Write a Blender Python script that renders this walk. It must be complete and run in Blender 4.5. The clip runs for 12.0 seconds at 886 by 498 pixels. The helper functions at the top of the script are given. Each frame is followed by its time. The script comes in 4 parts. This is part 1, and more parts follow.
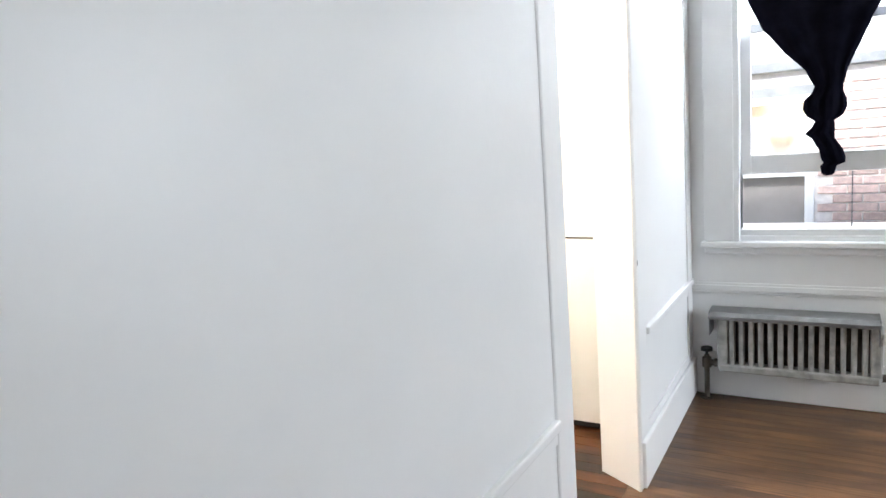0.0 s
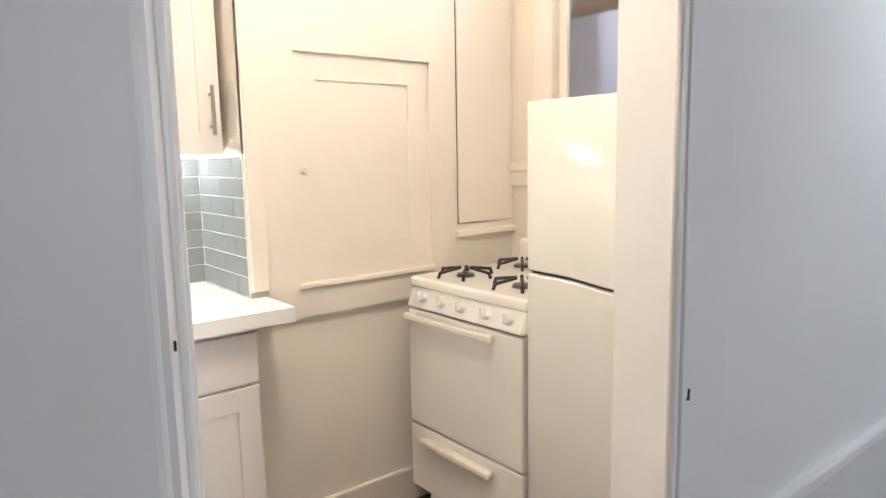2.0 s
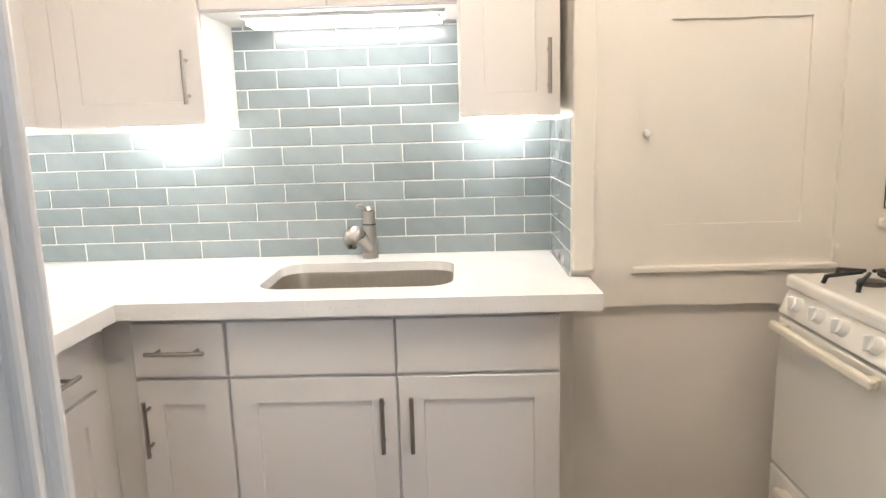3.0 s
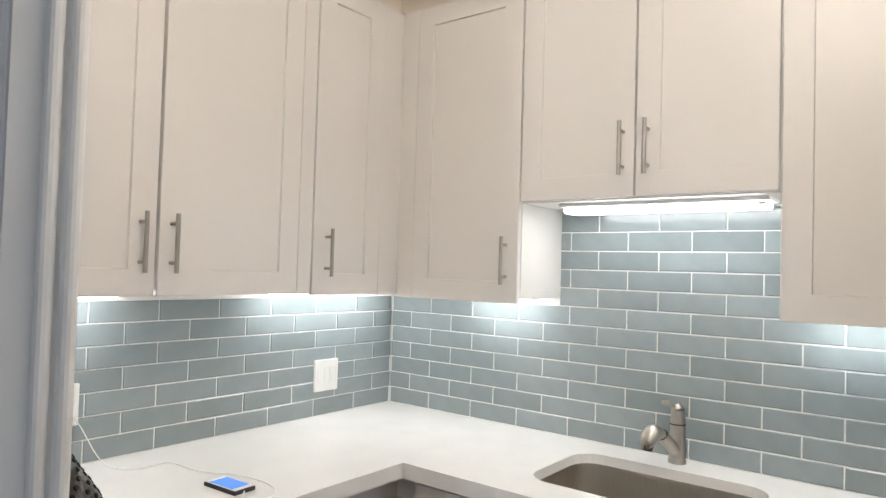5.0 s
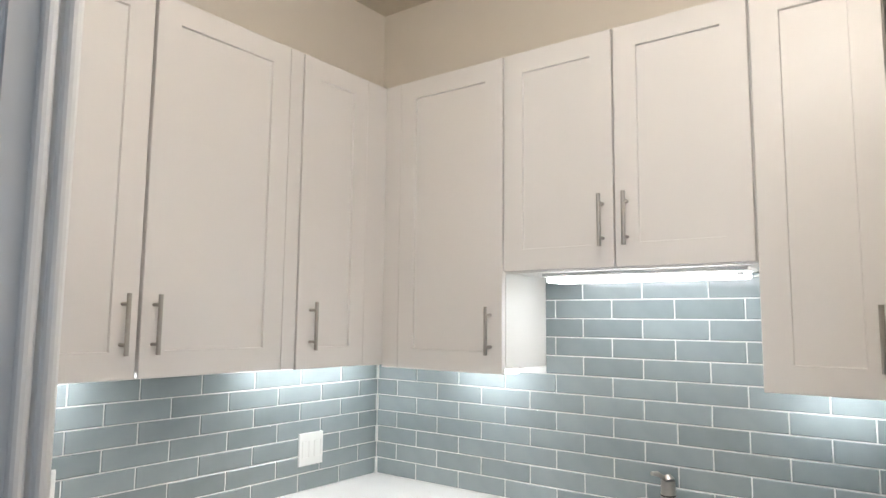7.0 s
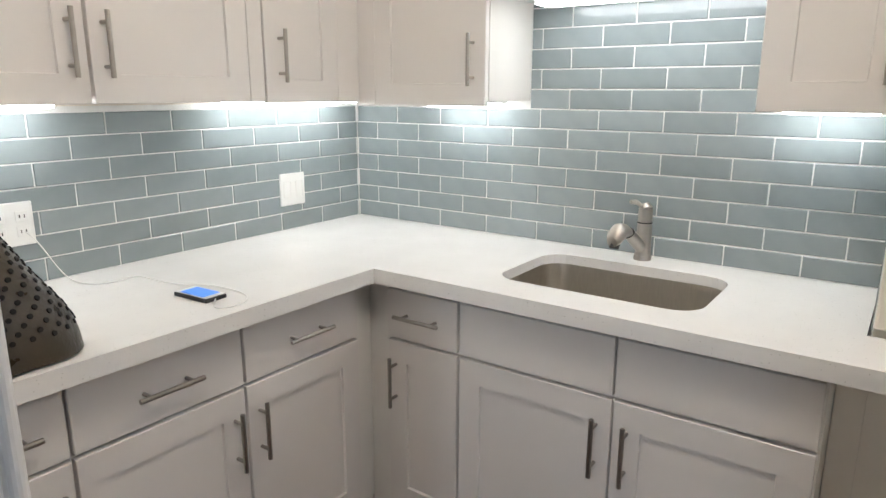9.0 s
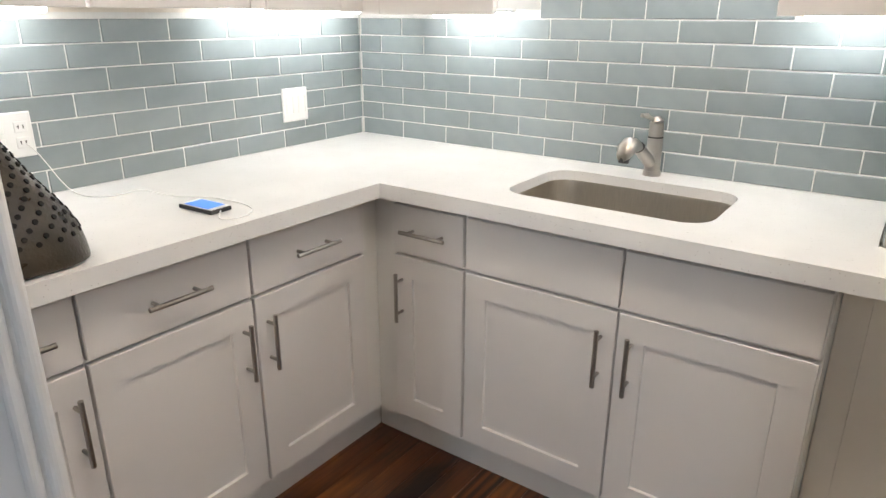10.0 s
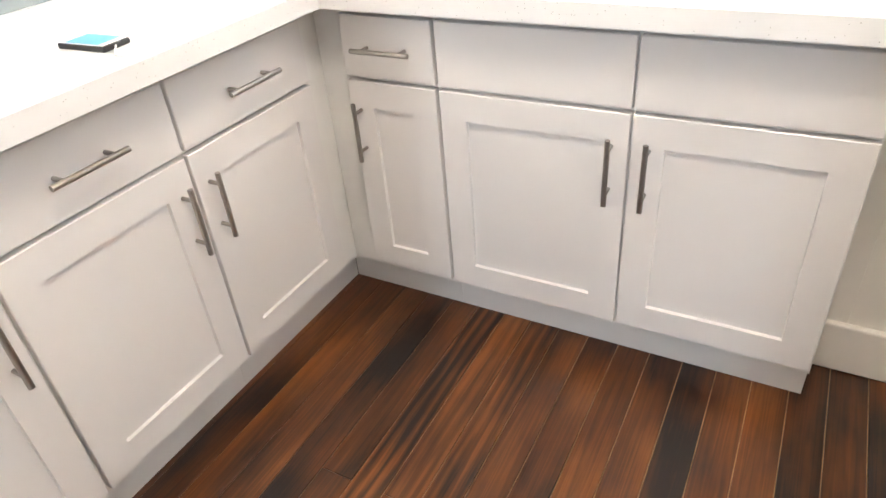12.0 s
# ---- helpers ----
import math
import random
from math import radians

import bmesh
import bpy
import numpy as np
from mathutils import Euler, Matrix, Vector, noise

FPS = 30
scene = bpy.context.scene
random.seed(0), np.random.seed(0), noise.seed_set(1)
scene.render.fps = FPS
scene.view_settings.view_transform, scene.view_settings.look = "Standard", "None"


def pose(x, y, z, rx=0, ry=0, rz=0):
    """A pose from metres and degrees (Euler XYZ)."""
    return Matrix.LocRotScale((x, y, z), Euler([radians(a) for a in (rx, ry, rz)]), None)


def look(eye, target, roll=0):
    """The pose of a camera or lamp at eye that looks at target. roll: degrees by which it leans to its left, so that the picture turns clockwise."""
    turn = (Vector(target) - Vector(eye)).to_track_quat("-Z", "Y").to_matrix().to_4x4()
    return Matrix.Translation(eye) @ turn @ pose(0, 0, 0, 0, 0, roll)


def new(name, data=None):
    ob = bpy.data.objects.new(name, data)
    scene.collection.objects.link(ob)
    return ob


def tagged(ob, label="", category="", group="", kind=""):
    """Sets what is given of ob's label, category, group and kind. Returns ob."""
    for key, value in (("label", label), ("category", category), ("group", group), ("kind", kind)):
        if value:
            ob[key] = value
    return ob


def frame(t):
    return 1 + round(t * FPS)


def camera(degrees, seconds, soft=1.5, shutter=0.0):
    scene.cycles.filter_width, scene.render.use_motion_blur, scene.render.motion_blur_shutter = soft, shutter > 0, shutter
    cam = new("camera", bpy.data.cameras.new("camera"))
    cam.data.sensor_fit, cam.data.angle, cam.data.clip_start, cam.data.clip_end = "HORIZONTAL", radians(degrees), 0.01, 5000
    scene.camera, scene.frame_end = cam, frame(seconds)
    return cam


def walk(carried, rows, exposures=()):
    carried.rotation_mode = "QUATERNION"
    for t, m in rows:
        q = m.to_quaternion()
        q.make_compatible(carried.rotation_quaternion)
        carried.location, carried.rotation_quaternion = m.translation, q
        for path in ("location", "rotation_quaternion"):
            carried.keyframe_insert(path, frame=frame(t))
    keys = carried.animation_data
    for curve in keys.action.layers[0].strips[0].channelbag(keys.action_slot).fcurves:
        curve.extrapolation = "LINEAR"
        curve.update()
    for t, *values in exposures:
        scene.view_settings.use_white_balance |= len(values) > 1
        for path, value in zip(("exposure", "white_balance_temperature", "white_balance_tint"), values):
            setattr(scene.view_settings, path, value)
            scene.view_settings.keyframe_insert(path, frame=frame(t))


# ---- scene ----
cam = camera(67.4, 12.0)
PATH = [
    (0, (0.067, -0.113, 1.459), (-0.944, 1.589, 1.171), -4.1),
    (0.5, (0.041, 0.317, 1.416), (-0.84, 2.085, 1.103), -3.1),
    (1, (0.016, 0.805, 1.411), (-0.946, 2.539, 1.146), -3.5),
    (1.5, (0.038, 1.171, 1.412), (-1.318, 2.608, 1.101), -2.9),
    (2, (-0.044, 1.592, 1.353), (-1.593, 2.827, 1.079), -1.1),
    (2.5, (-0.102, 1.893, 1.314), (-1.982, 2.514, 1.03), 1.5),
    (3, (-0.188, 2.099, 1.34), (-2.156, 2.045, 0.988), -1.7),
    (3.5, (-0.345, 2.234, 1.349), (-2.268, 1.775, 1.045), -0.4),
    (3.7, (-0.386, 2.293, 1.353), (-2.251, 1.652, 1.017), 0.0),
    (5.3, (-0.376, 2.474, 1.516), (-1.918, 1.206, 1.638), 1.5),
    (5.5, (-0.374, 2.476, 1.535), (-1.92, 1.221, 1.723), 0.9),
    (6, (-0.366, 2.469, 1.558), (-1.934, 1.266, 1.868), 0.7),
    (6.5, (-0.362, 2.481, 1.559), (-1.931, 1.289, 1.901), 0.8),
    (7, (-0.372, 2.48, 1.546), (-1.961, 1.285, 1.76), 0.6),
    (7.5, (-0.396, 2.471, 1.516), (-1.994, 1.27, 1.549), 0.3),
    (7.7, (-0.409, 2.48, 1.502), (-1.988, 1.254, 1.443), -0.3),
    (9.5, (-0.439, 2.438, 1.398), (-2.012, 1.343, 0.825), 0.4),
    (10, (-0.436, 2.437, 1.377), (-1.967, 1.335, 0.711), 0.2),
    (10.5, (-0.434, 2.433, 1.36), (-1.927, 1.321, 0.63), -0.1),
    (11, (-0.435, 2.402, 1.333), (-1.902, 1.33, 0.496), -0.9),
    (11.5, (-0.472, 2.338, 1.3), (-1.941, 1.396, 0.322), -1.2),
    (12, (-0.603, 2.213, 1.254), (-2.022, 1.36, 0.131), -5.3),
]
EXPOSURES = [(0.0, 1.65, 6100, 9), (0.5, 1.42, 6200, 10), (1.0, 1.02, 6200, 10), (1.5, 0.55, 6200, 11), (2.0, 0.4, 6200, 12), (2.5, 0.25, 6150, 12), (3.0, 0.1, 6100, 11), (3.5, -0.05, 5950, 10),
             (5.5, -0.62, 5800, 9), (7.5, -0.58, 5650, 8), (9.5, -0.45, 5850, 9), (10.5, 0.05, 5950, 10), (12.0, 0.75, 5850, 10)]
walk(cam, [(t, look(eye, target, roll)) for t, eye, target, roll in PATH], EXPOSURES)

# ---- world and light ----
world = bpy.data.worlds.new("sky")
scene.world = world
world.use_nodes = True
wn = world.node_tree.nodes
sky = wn.new("ShaderNodeTexSky")
sky.sky_type, sky.sun_disc = "NISHITA", False
sky.sun_elevation, sky.sun_rotation = radians(38), radians(200)
wn["Background"].inputs["Strength"].default_value = 0.15
world.node_tree.links.new(sky.outputs[0], wn["Background"].inputs["Color"])
sun = new("sun", bpy.data.lights.new("sun", "SUN"))
sun.data.energy, sun.data.angle, sun.data.color = 3.2, radians(12), (1, 0.96, 0.9)
sun.matrix_basis = look((0, -6, 9), (0, 4, 0))


# Area lamp that stands in for daylight at an opening.
def daylight_lamp(x, y, z, w, h, watts, way=(0, -1), colour=(0.9, 0.95, 1.0)):
    lamp = new("added_daylight", bpy.data.lights.new("added_daylight", "AREA"))
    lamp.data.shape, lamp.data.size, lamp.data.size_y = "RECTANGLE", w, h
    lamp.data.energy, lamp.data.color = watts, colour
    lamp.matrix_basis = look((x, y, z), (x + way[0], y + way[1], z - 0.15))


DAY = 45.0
daylight_lamp(0.08, 3.92, 2.3, 0.85, 0.4, DAY * 0.7)
# East opening is unseen, added to brighten the room walls.
daylight_lamp(4.1, 3.3, 1.75, 0.6, 1.5, DAY * 0.85, (-1, 0))
daylight_lamp(-1.57, 3.81, 2.42, 0.45, 0.3, 4.0)


# ---- materials ----
def mat(name, colour, rough=0.5, metal=0.0, vary=0.06, scale=6.0, bump=0.0, bscale=60.0, spec=0.5, coat=0.0, rand=0.0, stretch=(1, 1, 1)):
    m = bpy.data.materials.new(name)
    m.use_nodes = True
    n, l = m.node_tree.nodes, m.node_tree.links
    b = n["Principled BSDF"]
    b.inputs["Roughness"].default_value, b.inputs["Metallic"].default_value = rough, metal
    b.inputs["Specular IOR Level"].default_value, b.inputs["Coat Weight"].default_value = spec, coat
    co = n.new("ShaderNodeTexCoord")
    mp = n.new("ShaderNodeMapping")
    mp.inputs["Scale"].default_value = stretch
    l.new(co.outputs["Object"], mp.inputs["Vector"])
    no = n.new("ShaderNodeTexNoise")
    no.inputs["Scale"].default_value, no.inputs["Detail"].default_value = scale, 6
    l.new(mp.outputs[0], no.inputs["Vector"])
    ramp = n.new("ShaderNodeMapRange")
    ramp.inputs["From Min"].default_value, ramp.inputs["From Max"].default_value = 0.3, 0.7
    ramp.inputs["To Min"].default_value, ramp.inputs["To Max"].default_value = 1 - vary, 1 + vary
    l.new(no.outputs["Fac"], ramp.inputs["Value"])
    hs = n.new("ShaderNodeHueSaturation")
    hs.inputs["Color"].default_value = (*colour, 1)
    last = ramp.outputs[0]
    if rand:
        ob = n.new("ShaderNodeObjectInfo")
        r2 = n.new("ShaderNodeMapRange")
        r2.inputs["To Min"].default_value, r2.inputs["To Max"].default_value = 1 - rand, 1 + rand
        l.new(ob.outputs["Random"], r2.inputs["Value"])
        mu = n.new("ShaderNodeMath")
        mu.operation = "MULTIPLY"
        l.new(last, mu.inputs[0])
        l.new(r2.outputs[0], mu.inputs[1])
        last = mu.outputs[0]
    l.new(last, hs.inputs["Value"])
    l.new(hs.outputs[0], b.inputs["Base Color"])
    rr = n.new("ShaderNodeMapRange")
    rr.inputs["To Min"].default_value, rr.inputs["To Max"].default_value = max(0.02, rough - 0.08), min(1, rough + 0.08)
    l.new(no.outputs["Fac"], rr.inputs["Value"])
    l.new(rr.outputs[0], b.inputs["Roughness"])
    if bump:
        nb = n.new("ShaderNodeTexNoise")
        nb.inputs["Scale"].default_value, nb.inputs["Detail"].default_value = bscale, 5
        l.new(mp.outputs[0], nb.inputs["Vector"])
        bp = n.new("ShaderNodeBump")
        bp.inputs["Strength"].default_value, bp.inputs["Distance"].default_value = bump, 0.004
        l.new(nb.outputs["Fac"], bp.inputs["Height"])
        l.new(bp.outputs[0], b.inputs["Normal"])
    return m


def glow(name, colour, strength):
    m = bpy.data.materials.new(name)
    m.use_nodes = True
    b = m.node_tree.nodes["Principled BSDF"]
    b.inputs["Base Color"].default_value = (*colour, 1)
    b.inputs["Emission Color"].default_value = (*colour, 1)
    b.inputs["Emission Strength"].default_value = strength
    return m


def plank_material(name, dark, mid, light, rand, grain=1.0, rough=0.35):
    """Wood with the grain along x; each board keeps its own tone."""
    m = bpy.data.materials.new(name)
    m.use_nodes = True
    n, l = m.node_tree.nodes, m.node_tree.links
    b = n["Principled BSDF"]
    co, ob = n.new("ShaderNodeTexCoord"), n.new("ShaderNodeObjectInfo")
    off = n.new("ShaderNodeVectorMath")
    off.operation = "MULTIPLY_ADD"
    off.inputs[1].default_value = (37.0, 11.0, 5.0)
    l.new(ob.outputs["Random"], off.inputs[0])
    l.new(co.outputs["Object"], off.inputs[2])
    mp = n.new("ShaderNodeMapping")
    mp.inputs["Scale"].default_value = (0.8, 30 * grain, 8)
    l.new(off.outputs[0], mp.inputs["Vector"])
    g = n.new("ShaderNodeTexNoise")
    g.inputs["Scale"].default_value, g.inputs["Detail"].default_value, g.inputs["Distortion"].default_value = 2.2, 10, 2.2
    l.new(mp.outputs[0], g.inputs["Vector"])
    mp2 = n.new("ShaderNodeMapping")
    mp2.inputs["Scale"].default_value = (1.5, 4.0, 4)
    l.new(off.outputs[0], mp2.inputs["Vector"])
    w = n.new("ShaderNodeTexNoise")
    w.inputs["Scale"].default_value, w.inputs["Detail"].default_value = 2.0, 4
    l.new(mp2.outputs[0], w.inputs["Vector"])
    mixf = n.new("ShaderNodeMath")
    mixf.operation = "MULTIPLY_ADD"
    mixf.inputs[1].default_value = 0.3
    l.new(g.outputs["Fac"], mixf.inputs[0])
    half = n.new("ShaderNodeMath")
    half.operation = "MULTIPLY_ADD"
    half.inputs[1].default_value, half.inputs[2].default_value = 0.62, 0.04
    l.new(w.outputs["Fac"], half.inputs[0])
    l.new(half.outputs[0], mixf.inputs[2])
    tone = n.new("ShaderNodeMath")
    tone.operation = "MULTIPLY_ADD"
    tone.inputs[1].default_value = rand
    l.new(ob.outputs["Random"], tone.inputs[0])
    sub = n.new("ShaderNodeMath")
    sub.operation = "ADD"
    sub.inputs[1].default_value = -rand / 2
    l.new(mixf.outputs[0], sub.inputs[0])
    l.new(sub.outputs[0], tone.inputs[2])
    # open growth rings, strong on some boards only
    rings = n.new("ShaderNodeTexWave")
    rings.wave_type, rings.bands_direction = "BANDS", "Y"
    rings.inputs["Scale"].default_value, rings.inputs["Distortion"].default_value = 11.0 * grain, 6.0
    rings.inputs["Detail"].default_value, rings.inputs["Detail Scale"].default_value = 4.0, 1.4
    mp3 = n.new("ShaderNodeMapping")
    mp3.inputs["Scale"].default_value = (0.12, 1.0, 1.0)
    l.new(off.outputs[0], mp3.inputs["Vector"])
    l.new(mp3.outputs[0], rings.inputs["Vector"])
    some = n.new("ShaderNodeMapRange")
    some.inputs["From Min"].default_value, some.inputs["From Max"].default_value = 0.74, 0.92
    some.inputs["To Min"].default_value, some.inputs["To Max"].default_value = 0.0, 0.24
    l.new(ob.outputs["Random"], some.inputs["Value"])
    cut = n.new("ShaderNodeMath")
    cut.operation = "MULTIPLY"
    l.new(rings.outputs["Fac"], cut.inputs[0])
    l.new(some.outputs[0], cut.inputs[1])
    toned = n.new("ShaderNodeMath")
    toned.operation = "SUBTRACT"
    l.new(tone.outputs[0], toned.inputs[0])
    l.new(cut.outputs[0], toned.inputs[1])
    tone = toned
    ramp = n.new("ShaderNodeValToRGB")
    e = ramp.color_ramp.elements
    e[0].position, e[0].color = 0.34, (*dark, 1)
    e[1].position, e[1].color = 0.66, (*light, 1)
    k = e.new(0.5)
    k.color = (*mid, 1)
    l.new(tone.outputs[0], ramp.inputs["Fac"])
    l.new(ramp.outputs[0], b.inputs["Base Color"])
    b.inputs["Roughness"].default_value = rough
    bp = n.new("ShaderNodeBump")
    bp.inputs["Strength"].default_value, bp.inputs["Distance"].default_value = 0.25, 0.002
    l.new(g.outputs["Fac"], bp.inputs["Height"])
    l.new(bp.outputs[0], b.inputs["Normal"])
    return m


def clear_glass(name, rough=0.0, colour=(1, 1, 1)):
    m = bpy.data.materials.new(name)
    m.use_nodes = True
    b = m.node_tree.nodes["Principled BSDF"]
    b.inputs["Base Color"].default_value = (*colour, 1)
    b.inputs["Transmission Weight"].default_value, b.inputs["Roughness"].default_value, b.inputs["IOR"].default_value = 1, rough, 1.1
    return m


def quartz_material():
    m = mat("white_quartz", (0.87, 0.86, 0.84), 0.14, vary=0.02, scale=9)
    n, l = m.node_tree.nodes, m.node_tree.links
    b = n["Principled BSDF"]
    src = b.inputs["Base Color"].links[0].from_socket
    co = n.new("ShaderNodeTexCoord")
    vo = n.new("ShaderNodeTexVoronoi")
    vo.inputs["Scale"].default_value = 95
    l.new(co.outputs["Object"], vo.inputs["Vector"])
    lt = n.new("ShaderNodeMath")
    lt.operation, lt.inputs[1].default_value = "LESS_THAN", 0.09
    l.new(vo.outputs["Distance"], lt.inputs[0])
    mx = n.new("ShaderNodeMix")
    mx.data_type = "RGBA"
    mx.inputs["B"].default_value = (0.5, 0.48, 0.45, 1)
    l.new(lt.outputs[0], mx.inputs["Factor"])
    l.new(src, mx.inputs["A"])
    l.new(mx.outputs["Result"], b.inputs["Base Color"])
    return m


M_ROOM = mat("room_wall_paint", (0.8, 0.8, 0.8), 0.42, vary=0.02, scale=2.5, bump=0.12, bscale=30)
M_TRIM = mat("glossy_trim_paint", (0.8, 0.79, 0.77), 0.32, vary=0.02, scale=1.5, bump=0.08, bscale=14)
M_KWALL = mat("kitchen_wall_paint", (0.78, 0.72, 0.63), 0.45, vary=0.02, scale=3, bump=0.15, bscale=35)
M_KTRIM = mat("kitchen_trim_paint", (0.8, 0.75, 0.67), 0.33, vary=0.025, scale=4, bump=0.2, bscale=20)
M_CEIL = mat("ceiling_paint", (0.74, 0.68, 0.56), 0.6, vary=0.03, scale=2, bump=0.1, bscale=40)
M_CAB = mat("cabinet_paint", (0.78, 0.75, 0.72), 0.34, vary=0.012, scale=3, bump=0.03, bscale=90)
M_CABIN = mat("cabinet_side_melamine", (0.8, 0.78, 0.74), 0.35, vary=0.02)
M_QUARTZ = quartz_material()
M_TILE = mat("grey_blue_glass_tile", (0.25, 0.287, 0.296), 0.17, vary=0.05, scale=14, spec=0.5, coat=0.15, rand=0.1, bump=0.03, bscale=18)
M_GROUT = mat("white_grout", (0.78, 0.78, 0.76), 0.8, vary=0.04, scale=40, bump=0.2, bscale=150)
M_STEEL = mat("brushed_steel", (0.52, 0.48, 0.42), 0.36, 1.0, vary=0.06, scale=30, stretch=(1, 12, 1))
M_NICKEL = mat("brushed_nickel", (0.43, 0.4, 0.36), 0.33, 1.0, vary=0.05, scale=40)
M_ENAMEL = mat("white_enamel", (0.8, 0.78, 0.72), 0.18, vary=0.015, scale=4, bump=0.04, bscale=120, coat=0.3)
M_CREAM = mat("cream_plastic", (0.78, 0.73, 0.62), 0.35, vary=0.03)
M_BLACK = mat("black_cast_iron", (0.015, 0.015, 0.016), 0.5, vary=0.2, scale=30, bump=0.2)
M_DARK = mat("dark_gap", (0.03, 0.028, 0.025), 0.7)
M_SUB = mat("pale_dust_in_joints", (0.36, 0.23, 0.11), 0.9, vary=0.4, scale=15)
M_FABRIC = mat("black_cotton", (0.006, 0.006, 0.011), 1.0, vary=0.3, scale=12, bump=0.3, bscale=300, spec=0.0)
M_LEATHER = mat("dark_brown_leather", (0.042, 0.033, 0.021), 0.3, vary=0.25, scale=20, bump=0.4, bscale=120)
# Near-black for the shade inside the bag's holes.
M_HOLE = mat("hole_shade_black", (0.007, 0.006, 0.005), 0.9, vary=0.5, scale=45)
M_RAD = mat("old_silver_radiator_paint", (0.42, 0.42, 0.4), 0.5, 0.1, vary=0.3, scale=18, bump=0.6, bscale=70)
M_RADTOP = mat("dull_grey_metal", (0.2, 0.2, 0.2), 0.45, 0.4, vary=0.25, scale=14, bump=0.4)
M_IRON = mat("tarnished_pipe_and_shade", (0.09, 0.075, 0.06), 0.5, 0.5, vary=0.4, scale=25, bump=0.5)
M_PLATE = mat("white_plate_plastic", (0.82, 0.82, 0.8), 0.3, vary=0.01)
M_GLASS = clear_glass("window_glass")
M_FROSTED = clear_glass("frosted_glass", 0.6, (0.5, 0.5, 0.57))
M_SASH = mat("sash_paint", (0.82, 0.82, 0.82), 0.35, vary=0.03, bump=0.15, bscale=25)
M_OCHRE = mat("bare_wood_rail", (0.42, 0.3, 0.14), 0.5, vary=0.15, scale=12, stretch=(1, 8, 8))
M_BRICK = mat("pale_red_brick", (0.55, 0.42, 0.38), 0.85, vary=0.2, scale=25, rand=0.28, bump=0.5, bscale=80)
M_MORTAR = mat("pale_mortar", (0.7, 0.67, 0.65), 0.9, vary=0.1, scale=20, bump=0.4)
M_RENDER = mat("whitewashed_brick", (0.75, 0.75, 0.74), 0.8, vary=0.06, scale=12, bump=0.4, bscale=40)
M_COPING = mat("grey_lead_flashing", (0.22, 0.23, 0.24), 0.6, vary=0.15, scale=8, bump=0.3)
M_FROST = mat("curtained_window", (0.3, 0.28, 0.27), 0.25, vary=0.1, scale=3)
M_EARTH = mat("yard_concrete", (0.25, 0.25, 0.24), 0.9, vary=0.15, scale=3, bump=0.3)
M_TUBE = glow("light_tube", (1.0, 0.93, 0.84), 33.0)
M_SINK_TUBE = glow("sink_light_tube", (1.0, 0.94, 0.86), 18.0)
# Glow of the ceiling lamp that is added out of view.
M_GLOBE = glow("added_warm_lamp", (1.0, 0.85, 0.69), 82.0)
M_NEIGHBOUR_GLOBE = glow("yellow_room_lamp", (1.0, 0.85, 0.55), 6.0)
M_SCREEN = glow("phone_screen", (0.08, 0.25, 0.75), 0.55)
M_FIR = plank_material("old_stained_fir", (0.009, 0.004, 0.002), (0.085, 0.027, 0.006), (0.21, 0.073, 0.015), 0.26, 1.0, 0.34)
M_OAK = plank_material("worn_oak_strips", (0.03, 0.014, 0.006), (0.092, 0.044, 0.018), (0.18, 0.09, 0.036), 0.2, 1.6, 0.36)


# ---- mesh helpers ----
def box(bm, x0, x1, y0, y1, z0, z1, bevel=0.0, seg=1):
    m = Matrix.LocRotScale(((x0 + x1) / 2, (y0 + y1) / 2, (z0 + z1) / 2), None, (abs(x1 - x0), abs(y1 - y0), abs(z1 - z0)))
    made = bmesh.ops.create_cube(bm, size=1, matrix=m)["verts"]
    if bevel:
        edges = {e for v in made for e in v.link_edges}
        bmesh.ops.bevel(bm, geom=list(edges), offset=bevel, segments=seg, affect="EDGES", profile=0.5)
    return bm


def rod(bm, a, b, r, r2=None, seg=14):
    a, b = Vector(a), Vector(b)
    turn = (b - a).to_track_quat("Z", "Y").to_matrix().to_4x4()
    bmesh.ops.create_cone(bm, cap_ends=True, segments=seg, radius1=r, radius2=r if r2 is None else r2, depth=(b - a).length,
                          matrix=Matrix.Translation((a + b) / 2) @ turn)
    return bm


def B(*a, **k):
    return box(bmesh.new(), *a, **k)


def loft(bm, rings, cap=True):
    """Skin a list of closed rings with equal counts of points."""
    vs = [[bm.verts.new(p) for p in ring] for ring in rings]
    n = len(vs[0])
    for a, b in zip(vs, vs[1:]):
        for i in range(n):
            bm.faces.new((a[i], a[(i + 1) % n], b[(i + 1) % n], b[i]))
    if cap:
        bm.faces.new(vs[0])
        bm.faces.new(vs[-1])
    bmesh.ops.recalc_face_normals(bm, faces=bm.faces)
    return bm


def link_mesh(name, bm, material, smooth=False):
    me = bpy.data.meshes.new(name)
    bm.to_mesh(me)
    bm.free()
    me.materials.append(material)
    if smooth:
        for p in me.polygons:
            p.use_smooth = True
        me.set_sharp_from_angle(angle=radians(38))
    return new(name, me)


def part(name, bm, material, parent, label="", smooth=False):
    ob = link_mesh(name, bm, material, smooth)
    ob.parent = parent
    if parent.type == "EMPTY":
        ob.matrix_parent_inverse = parent.matrix_basis.inverted()
    return tagged(ob, label)


def thing(name, at, label, category, group="", kind=""):
    ob = new(name)
    ob.empty_display_size = 0.1
    ob.matrix_basis = Matrix.Translation(at)
    return tagged(ob, label, category, group, kind)


def structure(name, bm, material, label, category):
    return tagged(link_mesh(name, bm, material), label, category, "", "structure")


